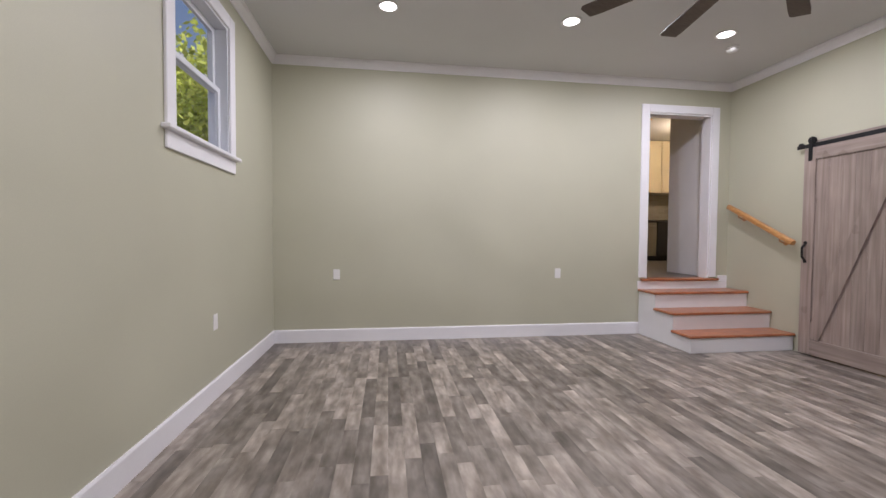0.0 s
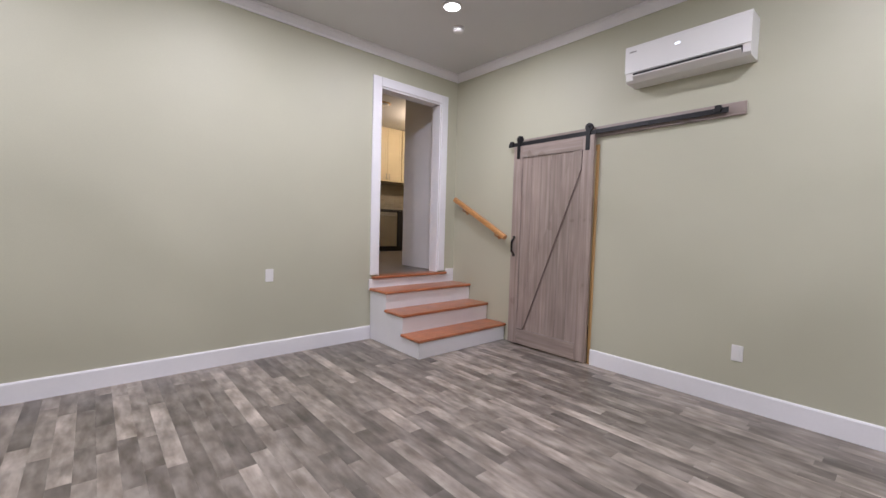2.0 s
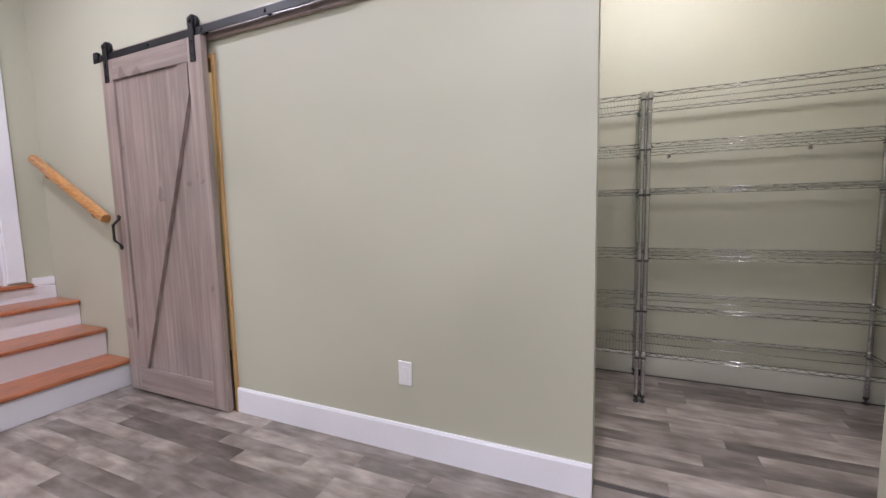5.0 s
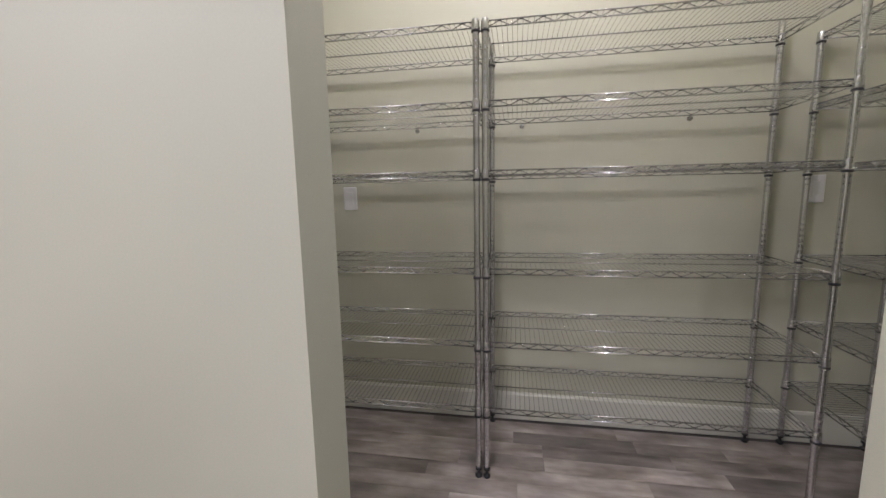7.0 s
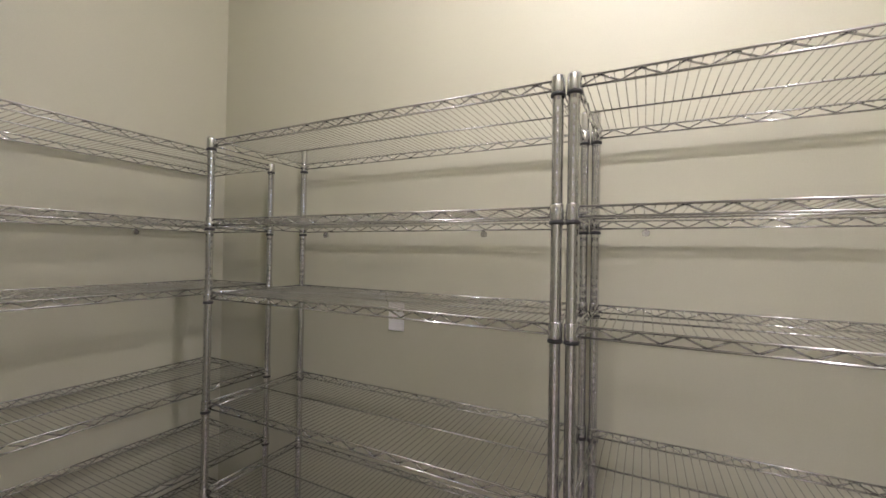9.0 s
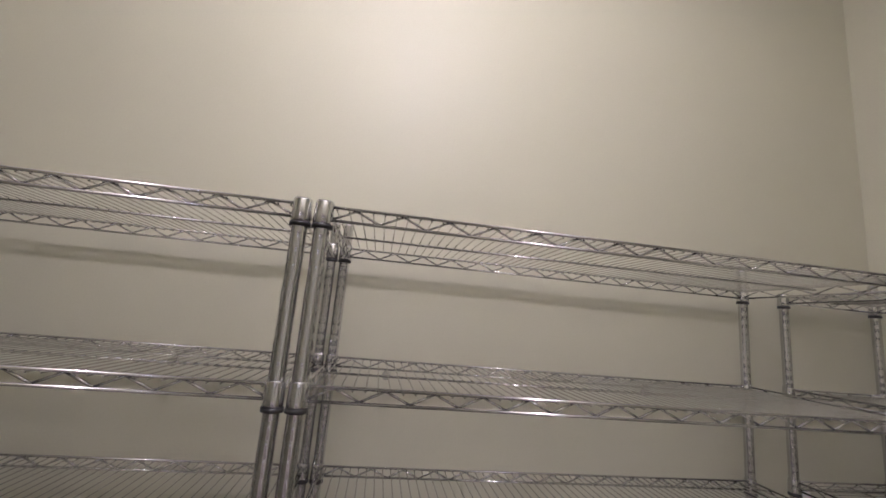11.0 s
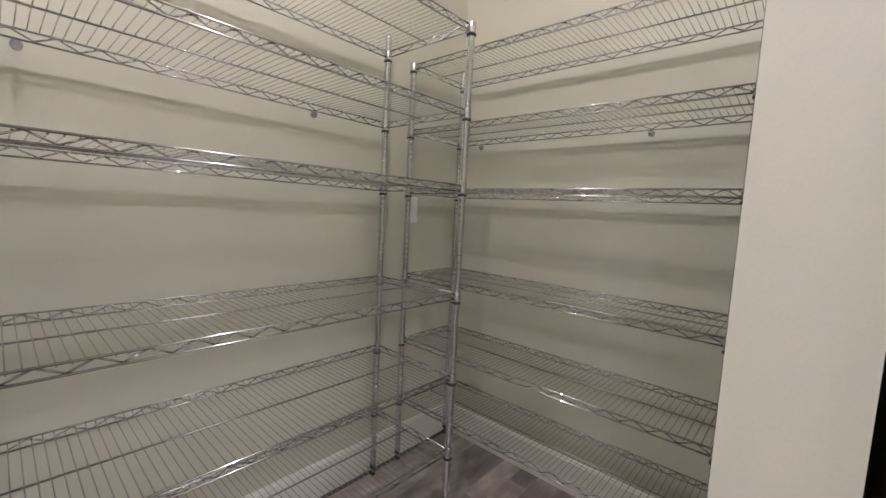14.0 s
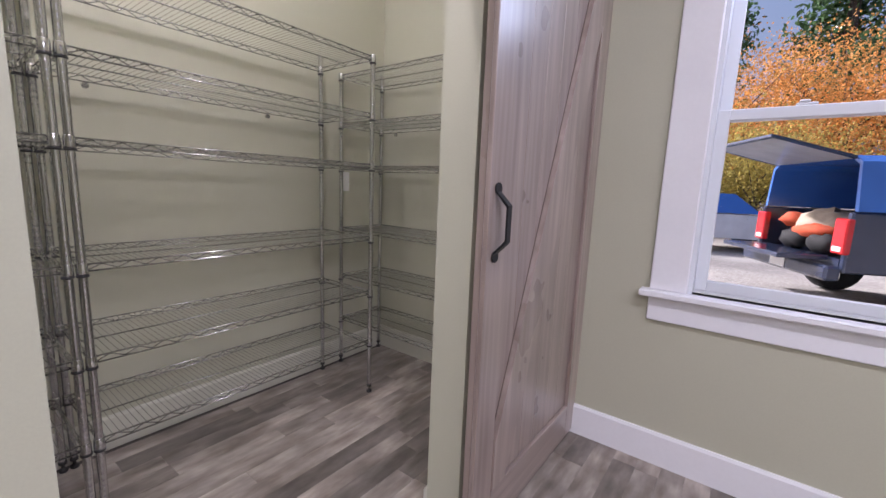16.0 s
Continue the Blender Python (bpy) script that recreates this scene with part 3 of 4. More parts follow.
# wall stub beside the doorway, on the kitchen side
structure("wall_kitchen_return", Solid().box(4.64, 4.77, NY + 0.13, 5.46, KF, KC, 0.003), TRIM, "off-white painted return wall beside the kitchen doorway", "wall")


# ---------------------------------------------------------------- small fittings of the room
def wall_plate(m, label="white outlet cover plate on the sage wall"):
    """Faces -y in its own space."""
    ob = thing("outlet_plate", label, "outlet", "outlet plates", m=m)
    part("plate", Solid().box(-0.037, 0.037, -0.006, 0, -0.060, 0.060, 0.003), PLATE, ob)
    part("insert", Solid().box(-0.0165, 0.0165, -0.0078, -0.0055, -0.033, 0.033, 0.0015), PLATE, ob)
    part("screw", Solid().tube((0, -0.006, -0.047), (0, -0.0075, -0.047), 0.0025, 10), PLATE, ob)
    part("screw", Solid().tube((0, -0.006, 0.047), (0, -0.0075, 0.047), 0.0025, 10), PLATE, ob)
    return ob


first = wall_plate(Matrix.Translation((-0.19, NY - 0.001, 0.775)))
copy_thing(first, Matrix.Translation((2.47, NY - 0.001, 0.775)))
copy_thing(first, pose(EX - 0.001, 1.40, 0.405, 0, 0, -90))
copy_thing(first, pose(WX + 0.001, 2.98, 0.572, 0, 0, 90))
for y, z in ((1.075, 1.176), (-1.075, 1.185)):
    tagged(copy_thing(first, pose(PX1 - 0.001, y, z, 0, 0, -90)), "white outlet cover plate on the pantry wall behind wire shelves")

# split air conditioner
ac = thing("air_conditioner", "white wall-mounted split air conditioner above the barn door rail", "air conditioner", m=Matrix.Translation((EX, 1.40, 2.508)))
AW = 0.850
prof = [(-0.001, 0.0), (-0.165, 0.0), (-0.188, 0.016), (-0.1985, 0.070), (-0.205, 0.268), (-0.190, 0.290), (-0.001, 0.295)]
part("body", Solid().prism(prof, "y", 0, AW), PLATE, ac)
part("front_panel", Solid().prism([(-0.2000, 0.074), (-0.2080, 0.074), (-0.2120, 0.270), (-0.2000, 0.290), (-0.1950, 0.288), (-0.2055, 0.268)], "y", -0.004, AW + 0.004), PLATE, ac, "smooth glossy white front panel")
part("air_slot", Solid().prism([(-0.1895, 0.022), (-0.1980, 0.068), (-0.2015, 0.068), (-0.1930, 0.022)], "y", 0.045, AW - 0.060), SLOT, ac, "dark air outlet slot")
part("flap", Solid().prism([(-0.190, 0.016), (-0.222, 0.036), (-0.224, 0.043), (-0.192, 0.024)], "y", 0.050, AW - 0.065), PLATE, ac)
for k in range(9):
    y = 0.09 + k * (AW - 0.2) / 8
    part("vane", Solid().prism([(-0.1935, 0.024), (-0.2010, 0.066), (-0.2040, 0.066), (-0.1965, 0.024)], "y", y, y + 0.004), VANE, ac)
part("display", Solid().box(-0.2125, -0.2102, AW * 0.52, AW * 0.56, 0.200, 0.212), LED, ac)
part("badge", Solid().box(-0.2128, -0.2105, AW - 0.085, AW - 0.03, 0.232, 0.244, 0.0005), STEEL, ac)

# recessed downlights, the row at y 0.65 assumed, and smoke detector
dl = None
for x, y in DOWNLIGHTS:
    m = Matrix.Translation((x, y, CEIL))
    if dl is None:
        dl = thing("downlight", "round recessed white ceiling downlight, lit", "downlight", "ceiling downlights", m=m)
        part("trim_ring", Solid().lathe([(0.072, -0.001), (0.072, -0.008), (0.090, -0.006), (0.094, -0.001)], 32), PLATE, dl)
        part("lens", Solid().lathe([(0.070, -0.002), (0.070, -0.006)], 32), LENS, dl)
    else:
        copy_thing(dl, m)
sd = thing("smoke_detector", "small round white smoke detector on the ceiling", "smoke detector", m=Matrix.Translation((3.93, 3.60, CEIL)))
part("base", Solid().lathe([(0.060, -0.001), (0.060, -0.012), (0.056, -0.014)], 32), PLATE, sd)
part("cover", Solid().lathe([(0.054, -0.014), (0.052, -0.030), (0.040, -0.042), (0.012, -0.045)], 32), PLATE, sd)

# ceiling fan at rest
fan = thing("ceiling_fan", "large dark eight-blade ceiling fan on a downrod, at rest", "ceiling fan", m=Matrix.Translation((2.15, 1.41, 0)))
part("canopy", Solid().lathe([(0.075, CEIL - 0.001), (0.072, CEIL - 0.035), (0.030, CEIL - 0.070)], 32), BRONZE, fan)
part("downrod", Solid().tube((0, 0, CEIL - 0.07), (0, 0, 2.70), 0.013, 16), BRONZE, fan)
part("motor", Solid().lathe([(0.030, 2.73), (0.115, 2.705), (0.135, 2.66), (0.130, 2.575), (0.080, 2.55), (0.030, 2.545)], 32), BRONZE, fan)
for k in range(8):
    turn = pose(0, 0, 2.59, 0, 0, 38 + 45 * k) @ pose(0, 0, 0, 12, 0, 0)
    blade = part("blade", Solid().prism([(0.20, -0.040), (0.86, -0.054), (0.925, -0.050), (0.945, 0.036), (0.93, 0.052), (0.86, 0.054), (0.20, 0.040)], "z", -0.004, 0.004, m=turn), FAN_WOOD, fan, "dark walnut fan blade")
    part("blade_iron", Solid().box(0.10, 0.26, -0.018, 0.018, -0.012, -0.0045, 0.002, m=turn), BRONZE, blade)

# pantry and closet ceiling lights
for nm, x, y in (("pantry", 5.20, 0.20), ("closet", 5.50, 2.95)):
    cl = thing("ceiling_light", "round flush white ceiling light in the " + nm + ", lit", "ceiling light", m=Matrix.Translation((x, y, CEIL)))
    part("base", Solid().lathe([(0.10, -0.001), (0.10, -0.020), (0.085, -0.035)], 32), PLATE, cl)
    part("diffuser", Solid().lathe([(0.085, -0.035), (0.080, -0.043), (0.02, -0.047)], 32), LENS, cl)


# ---------------------------------------------------------------- wire shelving
RINGS = (0.280, 0.565, 0.866, 1.247, 1.503, 1.782)
WIDTH = 1.19


def wire_shelf(depth, wide):
    """One shelf between four post centres, its ring level at z 0: a truss round the edge and a deck of cross wires."""
    s, hw, hd = Solid(), wide / 2, depth / 2
    top, low, mid = 0.032, 0.010, 0.0275
    ex, ey = hw - 0.012, hd - 0.004
    for sy in (-1, 1):
        for z in (top, low):
            s.tube((-ex, sy * ey, z), (ex, sy * ey, z), 0.0028, 7)
        n = 30
        pts = [(-ex + 2 * ex * k / n, sy * (ey - 0.003), (low + 0.002, top - 0.002)[k % 2]) for k in range(n + 1)]
        s.rod(pts, 0.0022, 6)
    for sx in (-1, 1):
        for z in (top, low):
            s.tube((sx * (hw - 0.004), -hd + 0.012, z), (sx * (hw - 0.004), hd - 0.012, z), 0.0028, 7)
        n = 8
        s.rod([(sx * (hw - 0.007), (-hd + 0.012) + (depth - 0.024) * k / n, (low + 0.002, top - 0.002)[k % 2]) for k in range(n + 1)], 0.0022, 5)
    n = int(wide / 0.0195)
    for k in range(1, n):
        x = -hw + wide * k / n
        s.tube((x, -ey, mid), (x, ey, mid), 0.0014, 5, caps=False)
        for sy in (-1, 1):
            s.tube((x, sy * ey, mid), (x, sy * ey, top), 0.0018, 5, caps=False)
    m = 1
    for k in range(1, m + 1):
        y = -hd + depth * k / (m + 1)
        s.tube((-hw + 0.004, y, mid - 0.0045), (hw - 0.004, y, mid - 0.0045), 0.0027, 6)
    return s.mesh("shelf", CHROME, tidy=False)


def post_mesh(top):
    prof, z, r = [(0.0125, 0.040)], 0.040, 0.0127
    while z < top - 0.027:
        z += 0.0254
        prof += [(r, z - 0.003), (r - 0.0002, z - 0.0015), (r, z)]
    prof += [(r, top - 0.005), (0.0095, top)]
    return Solid().lathe(prof, 14).mesh("post", CHROME)


POST, BACK_POST = post_mesh(1.817), post_mesh(1.880)
FOOT = Solid().lathe([(0.013, 0.0), (0.015, 0.004), (0.015, 0.012), (0.006, 0.014), (0.006, 0.030), (0.0135, 0.034), (0.0135, 0.046)], 14).mesh("foot", RING)
COLLAR = Solid().lathe([(0.0152, 0.0), (0.0158, 0.006), (0.0148, 0.036), (0.0132, 0.039)], 16).mesh("collar", CHROME)
SLEEVE = Solid().lathe([(0.0135, -0.007), (0.0166, -0.006), (0.0166, 0.0), (0.0135, 0.001)], 16).mesh("sleeve_ring", RING)
CLIP = Solid().tube((0, 0, 0), (0, 0.012, 0), 0.011, 16).tube((0, 0.012, 0), (0, 0.016, 0), 0.007, 12).mesh("wall_clip", CHROME)


def shelving(depth, m, label, wide=WIDTH):
    ob = thing("wire_shelving", label, "shelving", "pantry shelving units", m=m)
    hw, hd = wide / 2, depth / 2
    corners = [(sx * hw, sy * hd) for sx in (-1, 1) for sy in (-1, 1)]
    for x, y in corners:
        p = part("post", BACK_POST if y > 0 else POST, CHROME, ob, at=Matrix.Translation((x, y, 0)))
        part("foot", FOOT, RING, p)
    deck = wire_shelf(depth, wide)
    for k, z in enumerate(RINGS):
        sh = part("shelf", deck, CHROME, ob, "chrome wire shelf", at=Matrix.Translation((0, 0, z)))
        for x, y in corners:
            part("collar", COLLAR, CHROME, sh, at=Matrix.Translation((x, y, 0)))
            part("sleeve_ring", SLEEVE, RING, sh, at=Matrix.Translation((x, y, 0)))
        if k == 4:
            for x in (-hw + 0.14, hw - 0.33):
                part("wall_clip", CLIP, CHROME, sh, at=Matrix.Translation((x, hd - 0.012, -0.004)))
    return ob


SHELF_LABEL = "empty chrome wire shelving unit with black rings"
unit = shelving(0.43, pose(5.988, 0.953, 0, 0, 0, -90), SHELF_LABEL + " along the back wall")
copy_thing(unit, pose(5.988, -0.271, 0, 0, 0, -90))
tagged(copy_thing(unit, pose(5.560, 1.915, 0, 0, 0, 0)), SHELF_LABEL + " across the far end")
shelving(0.34, pose(5.598, -1.188, 0, 0, 0, 180), SHELF_LABEL + " across the near end", 1.225)

# ---------------------------------------------------------------- kitchen, seen through the doorway
def shaker(ob, x0, x1, z0, z1, y, mat, pull=None):
    """A framed cabinet front that faces -y, with a bar pull at (x, z)."""
    d = part("door", Solid().box(x0, x1, y - 0.014, y, z0, z1, 0.002), mat, ob)
    b = 0.055
    s = Solid().box(x0, x0 + b, y - 0.020, y - 0.0142, z0, z1, 0.002).box(x1 - b, x1, y - 0.020, y - 0.0142, z0, z1, 0.002)
    s.box(x0 + b, x1 - b, y - 0.020, y - 0.0142, z0, z0 + b, 0.002).box(x0 + b, x1 - b, y - 0.020, y - 0.0142, z1 - b, z1, 0.002)
    part("door_frame", s, mat, d)
    if pull:
        px, pz, up = pull
        dx, dz = (0, 0.06) if up else (0.06, 0)
        part("handle", Solid().tube((px - dx, y - 0.045, pz - dz), (px + dx, y - 0.045, pz + dz), 0.006, 10).tube((px - dx * 0.8, y - 0.02, pz - dz * 0.8), (px - dx * 0.8, y - 0.045, pz - dz * 0.8), 0.004, 8).tube((px + dx * 0.8, y - 0.02, pz + dz * 0.8), (px + dx * 0.8, y - 0.045, pz + dz * 0.8), 0.004, 8), STEEL, d)


UPY, BASEY, KN = 8.36, 8.13, 8.75
for x0, x1, z0, lab in ((3.70, 4.20, 2.25, "tall cream shaker wall cabinet"), (4.20, 4.60, 2.25, "tall cream shaker wall cabinet"), (4.62, 5.36, 2.72, "short cream shaker cabinet above the microwave"),
                   (5.38, 5.83, 2.25, "tall cream shaker wall cabinet"), (5.85, 6.60, 2.25, "tall cream shaker wall cabinet with two doors"), (6.62, 7.38, 2.25, "tall cream shaker wall cabinet with two doors")):
    cab = thing("wall_cabinet", lab, "cabinet", "kitchen wall cabinets")
    part("body", Solid().box(x0, x1, UPY, KN, z0, 3.44, 0.002), CREAM, cab)
    n = 2 if x1 - x0 > 0.6 else 1
    wd = (x1 - x0) / n
    for k in range(n):
        a, b = x0 + k * wd + 0.003, x0 + (k + 1) * wd - 0.003
        shaker(cab, a, b, z0 + 0.003, 3.43, UPY - 0.001, CREAM, ((b - 0.035 if (k == 0) else a + 0.035), z0 + 0.11, True))
for x0, x1 in ((3.70, 4.55), (5.33, 5.76), (6.38, 7.38)):
    cab = thing("base_cabinet", "near-black shaker base cabinet with steel pulls", "cabinet", "kitchen base cabinets")
    part("body", Solid().box(x0, x1, BASEY, KN, KF + 0.10, KF + 0.88, 0.002), NAVY, cab)
    part("plinth", Solid().box(x0, x1, BASEY + 0.06, KN, KF, KF + 0.10), NAVY, cab)
    shaker(cab, x0 + 0.004, x1 - 0.004, KF + 0.70, KF + 0.87, BASEY - 0.001, NAVY, ((x0 + x1) / 2, KF + 0.785, False))
    shaker(cab, x0 + 0.004, x1 - 0.004, KF + 0.11, KF + 0.69, BASEY - 0.001, NAVY, (x1 - 0.05, KF + 0.58, True))
for x0, x1 in ((3.70, 4.55), (5.33, 7.38)):
    ct = thing("countertop", "black stone kitchen countertop", "countertop", "kitchen countertops")
    part("slab", Solid().box(x0, x1, BASEY - 0.035, KN, KF + 0.882, KF + 0.920, 0.004), DARK_STONE, ct)

dw = thing("dishwasher", "stainless steel dishwasher under the counter", "dishwasher")
part("body", Solid().box(5.775, 6.365, BASEY + 0.02, KN, KF + 0.005, KF + 0.878), NAVY, dw)
part("door", Solid().box(5.78, 6.36, BASEY - 0.02, BASEY + 0.019, KF + 0.11, KF + 0.86, 0.004), STEEL, dw, "brushed stainless door")
part("handle", Solid().tube((5.83, BASEY - 0.06, KF + 0.78), (6.31, BASEY - 0.06, KF + 0.78), 0.010, 12).tube((5.86, BASEY - 0.02, KF + 0.78), (5.86, BASEY - 0.06, KF + 0.78), 0.007, 8).tube((6.28, BASEY - 0.02, KF + 0.78), (6.28, BASEY - 0.06, KF + 0.78), 0.007, 8), STEEL, dw)

rg = thing("range_cooker", "black and stainless freestanding range with oven drawer", "range")
x0, x1 = 4.56, 5.32
part("body", Solid().box(x0, x1, BASEY, KN - 0.02, KF + 0.03, KF + 0.905, 0.003), APPLIANCE, rg)
part("cooktop", Solid().box(x0 - 0.004, x1 + 0.004, BASEY - 0.03, KN - 0.06, KF + 0.906, KF + 0.925, 0.005), APPLIANCE, rg)
od = part("oven_door", Solid().box(x0 + 0.01, x1 - 0.01, BASEY - 0.040, BASEY - 0.001, KF + 0.27, KF + 0.86, 0.006), APPLIANCE, rg, "black glass oven door")
part("handle", Solid().tube((x0 + 0.05, BASEY - 0.085, KF + 0.80), (x1 - 0.05, BASEY - 0.085, KF + 0.80), 0.012, 12).tube((x0 + 0.09, BASEY - 0.04, KF + 0.80), (x0 + 0.09, BASEY - 0.085, KF + 0.80), 0.008, 8).tube((x1 - 0.09, BASEY - 0.04, KF + 0.80), (x1 - 0.09, BASEY - 0.085, KF + 0.80), 0.008, 8), STEEL, od)
part("drawer", Solid().box(x0 + 0.01, x1 - 0.01, BASEY - 0.030, BASEY - 0.001, KF + 0.07, KF + 0.255, 0.005), STEEL, rg, "stainless storage drawer")
bg = part("backguard", Solid().box(x0, x1, KN - 0.10, KN - 0.022, KF + 0.926, KF + 1.12, 0.006), STEEL, rg, "stainless control backguard")
part("display", Solid().box(x0 + 0.28, x1 - 0.28, KN - 0.106, KN - 0.1002, KF + 0.98, KF + 1.07, 0.001), APPLIANCE, bg)
for x in (x0 + 0.07, x0 + 0.17, x1 - 0.17, x1 - 0.07):
    part("knob", Solid().tube((x, KN - 0.1002, KF + 1.02), (x, KN - 0.13, KF + 1.02), 0.020, 16), APPLIANCE, bg)

mw = thing("microwave", "stainless over-range microwave with black glass door", "microwave")
part("body", Solid().box(4.63, 5.35, UPY - 0.02, KN, 2.30, 2.715, 0.003), STEEL, mw)
part("door", Solid().box(4.632, 5.16, UPY - 0.055, UPY - 0.021, 2.335, 2.712, 0.004), STEEL, mw)
part("window", Solid().box(4.67, 5.09, UPY - 0.0585, UPY - 0.0555, 2.39, 2.665, 0.001), APPLIANCE, mw, "black glass window")
part("control_panel", Solid().box(5.165, 5.348, UPY - 0.052, UPY - 0.021, 2.335, 2.712, 0.003), APPLIANCE, mw)
part("handle", Solid().tube((5.125, UPY - 0.090, 2.38), (5.125, UPY - 0.090, 2.67), 0.010, 12).tube((5.125, UPY - 0.056, 2.40), (5.125, UPY - 0.09, 2.40), 0.007, 8).tube((5.125, UPY - 0.056, 2.65), (5.125, UPY - 0.09, 2.65), 0.007, 8), STEEL, mw)
part("vent", Solid().box(4.632, 5.348, UPY - 0.045, UPY - 0.021, 2.302, 2.331, 0.003), SLOT, mw)

splash = structure("wall_backsplash", Solid().box(3.70, 7.38, KN - 0.008, KN, KF + 0.92, 2.25), STONE, "glossy beige strip-tile backsplash", "backsplash")
tile = Solid().box(0.0015, 0.2985, -0.006, 0, 0.0015, 0.0485, 0.0015).mesh("tile", TILE)
for r in range(12):
    for k in range(-1, 12):
        x = 3.70 + k * 0.30 + (r % 2) * 0.15
        if 4.30 < x < 7.05:
            part("tile", tile, TILE, splash, at=Matrix.Translation((x, KN - 0.0082, KF + 0.94 + r * 0.05)))

kl = thing("ceiling_light", "small round tan ceiling fixture in the kitchen, unlit", "ceiling light", m=Matrix.Translation((5.20, 6.93, KC)))
part("base", Solid().lathe([(0.13, -0.001), (0.13, -0.012), (0.11, -0.020)], 32), PINE, kl)
part("diffuser", Solid().lathe([(0.108, -0.020), (0.08, -0.034), (0.02, -0.040)], 32), PLATE, kl)
# made-up fixture above the added kitchen lamp, hidden from the doorway
kl = thing("ceiling_light", "added round flush ceiling light in the kitchen, out of view, lit", "ceiling light", m=Matrix.Translation((6.30, 6.9, KC)))
part("base", Solid().lathe([(0.17, -0.001), (0.17, -0.030), (0.15, -0.038)], 32), PLATE, kl)
part("diffuser", Solid().lathe([(0.15, -0.038), (0.14, -0.044), (0.02, -0.046)], 32), LENS, kl)

# ---------------------------------------------------------------- outdoors
GZ = -0.15
structure("ground", Solid().box(-160, 160, -160, 160, GZ - 0.3, GZ), GRAVEL, "pale sunlit gravel drive and ground", "ground")


def wheel(ob, x, y, side):
    t = part("wheel", Solid().lathe([(0.20, -0.11), (0.33, -0.12), (0.375, -0.08), (0.375, 0.08), (0.33, 0.12), (0.20, 0.11)], 28, m=Matrix.Translation((x, y, 0.375)) @ pose(0, 0, 0, 90, 0, 0)), TYRE, ob, "black tyre with steel rim")
    part("rim", Solid().lathe([(0.205, -0.09), (0.19, 0.07), (0.05, 0.09)], 20, m=Matrix.Translation((x, y, 0.375)) @ pose(0, 0, 0, -90 * side, 0, 0)), STEEL, t)


# pickup with a cap: x runs forward from the rear, y to the left
pk = thing("pickup_truck", "dark blue pickup with bright blue cap, rear hatch open, loaded bed", "truck", m=Matrix.Translation((3.63, -6.70, GZ)) @ pose(0, 0, 0, 0, 0, 206.5))
HW = 0.90
part("body", Solid().box(0.02, 2.05, -HW, -HW + 0.09, 0.50, 1.22, 0.02).box(0.02, 2.05, HW - 0.09, HW, 0.50, 1.22, 0.02).box(0.02, 2.05, -HW + 0.09, HW - 0.09, 0.50, 0.66).box(1.98, 2.06, -HW, HW, 0.50, 1.24, 0.02)
     .prism([(2.07, 0.45), (5.35, 0.45), (5.38, 0.95), (5.20, 1.12), (3.95, 1.20), (3.40, 1.82), (2.30, 1.86), (2.07, 1.24)], "y", -HW, HW), TRUCK_DARK, pk, "dark blue painted body")
for s in (-1, 1):
    part("side_window", Solid().prism([(2.32, 1.26), (3.68, 1.26), (3.32, 1.72), (2.40, 1.74)], "y", s * (HW - 0.002), s * (HW + 0.006)), AUTO_GLASS, pk)
cap = part("cap", Solid().prism([(HW, 1.23), (HW - 0.07, 1.80), (HW - 0.20, 1.88), (-HW + 0.20, 1.88), (-HW + 0.07, 1.80), (-HW, 1.23), (-HW + 0.05, 1.23), (-HW + 0.11, 1.77), (-HW + 0.22, 1.84), (HW - 0.22, 1.84), (HW - 0.11, 1.77), (HW - 0.05, 1.23)], "x", 0.06, 2.04), TRUCK_BLUE, pk, "bright blue fibreglass bed cap")
for s in (-1, 1):
    part("cap_window", Solid().add([(0.35, s * (HW + 0.004 - 0.014), 1.34), (1.75, s * (HW + 0.004 - 0.014), 1.34), (1.75, s * (HW + 0.004 - 0.060), 1.72), (0.35, s * (HW + 0.004 - 0.060), 1.72),
                                    (0.35, s * (HW - 0.02), 1.34), (1.75, s * (HW - 0.02), 1.34), (1.75, s * (HW - 0.066), 1.72), (0.35, s * (HW - 0.066), 1.72)],
                                   [(0, 1, 2, 3), (7, 6, 5, 4), (0, 4, 5, 1), (1, 5, 6, 2), (2, 6, 7, 3), (3, 7, 4, 0)]), TRUCK_BLUE, cap)
hatch = part("hatch", Solid().box(-0.92, 0, -0.72, 0.72, -0.015, 0.015, 0.005, m=Matrix.Translation((0.05, 0, 1.85)) @ pose(0, 0, 0, 0, 14, 0)), HATCH, pk, "open tinted rear glass hatch, sky reflection painted as grey")
part("hatch_rim", Solid().box(-0.95, -0.90, -0.74, 0.74, -0.02, 0.02, 0.005, m=Matrix.Translation((0.05, 0, 1.85)) @ pose(0, 0, 0, 0, 14, 0)).box(-0.95, 0, -0.76, -0.72, -0.02, 0.02, 0.005, m=Matrix.Translation((0.05, 0, 1.85)) @ pose(0, 0, 0, 0, 14, 0)).box(-0.95, 0, 0.72, 0.76, -0.02, 0.02, 0.005, m=Matrix.Translation((0.05, 0, 1.85)) @ pose(0, 0, 0, 0, 14, 0)), TRUCK_DARK, hatch)
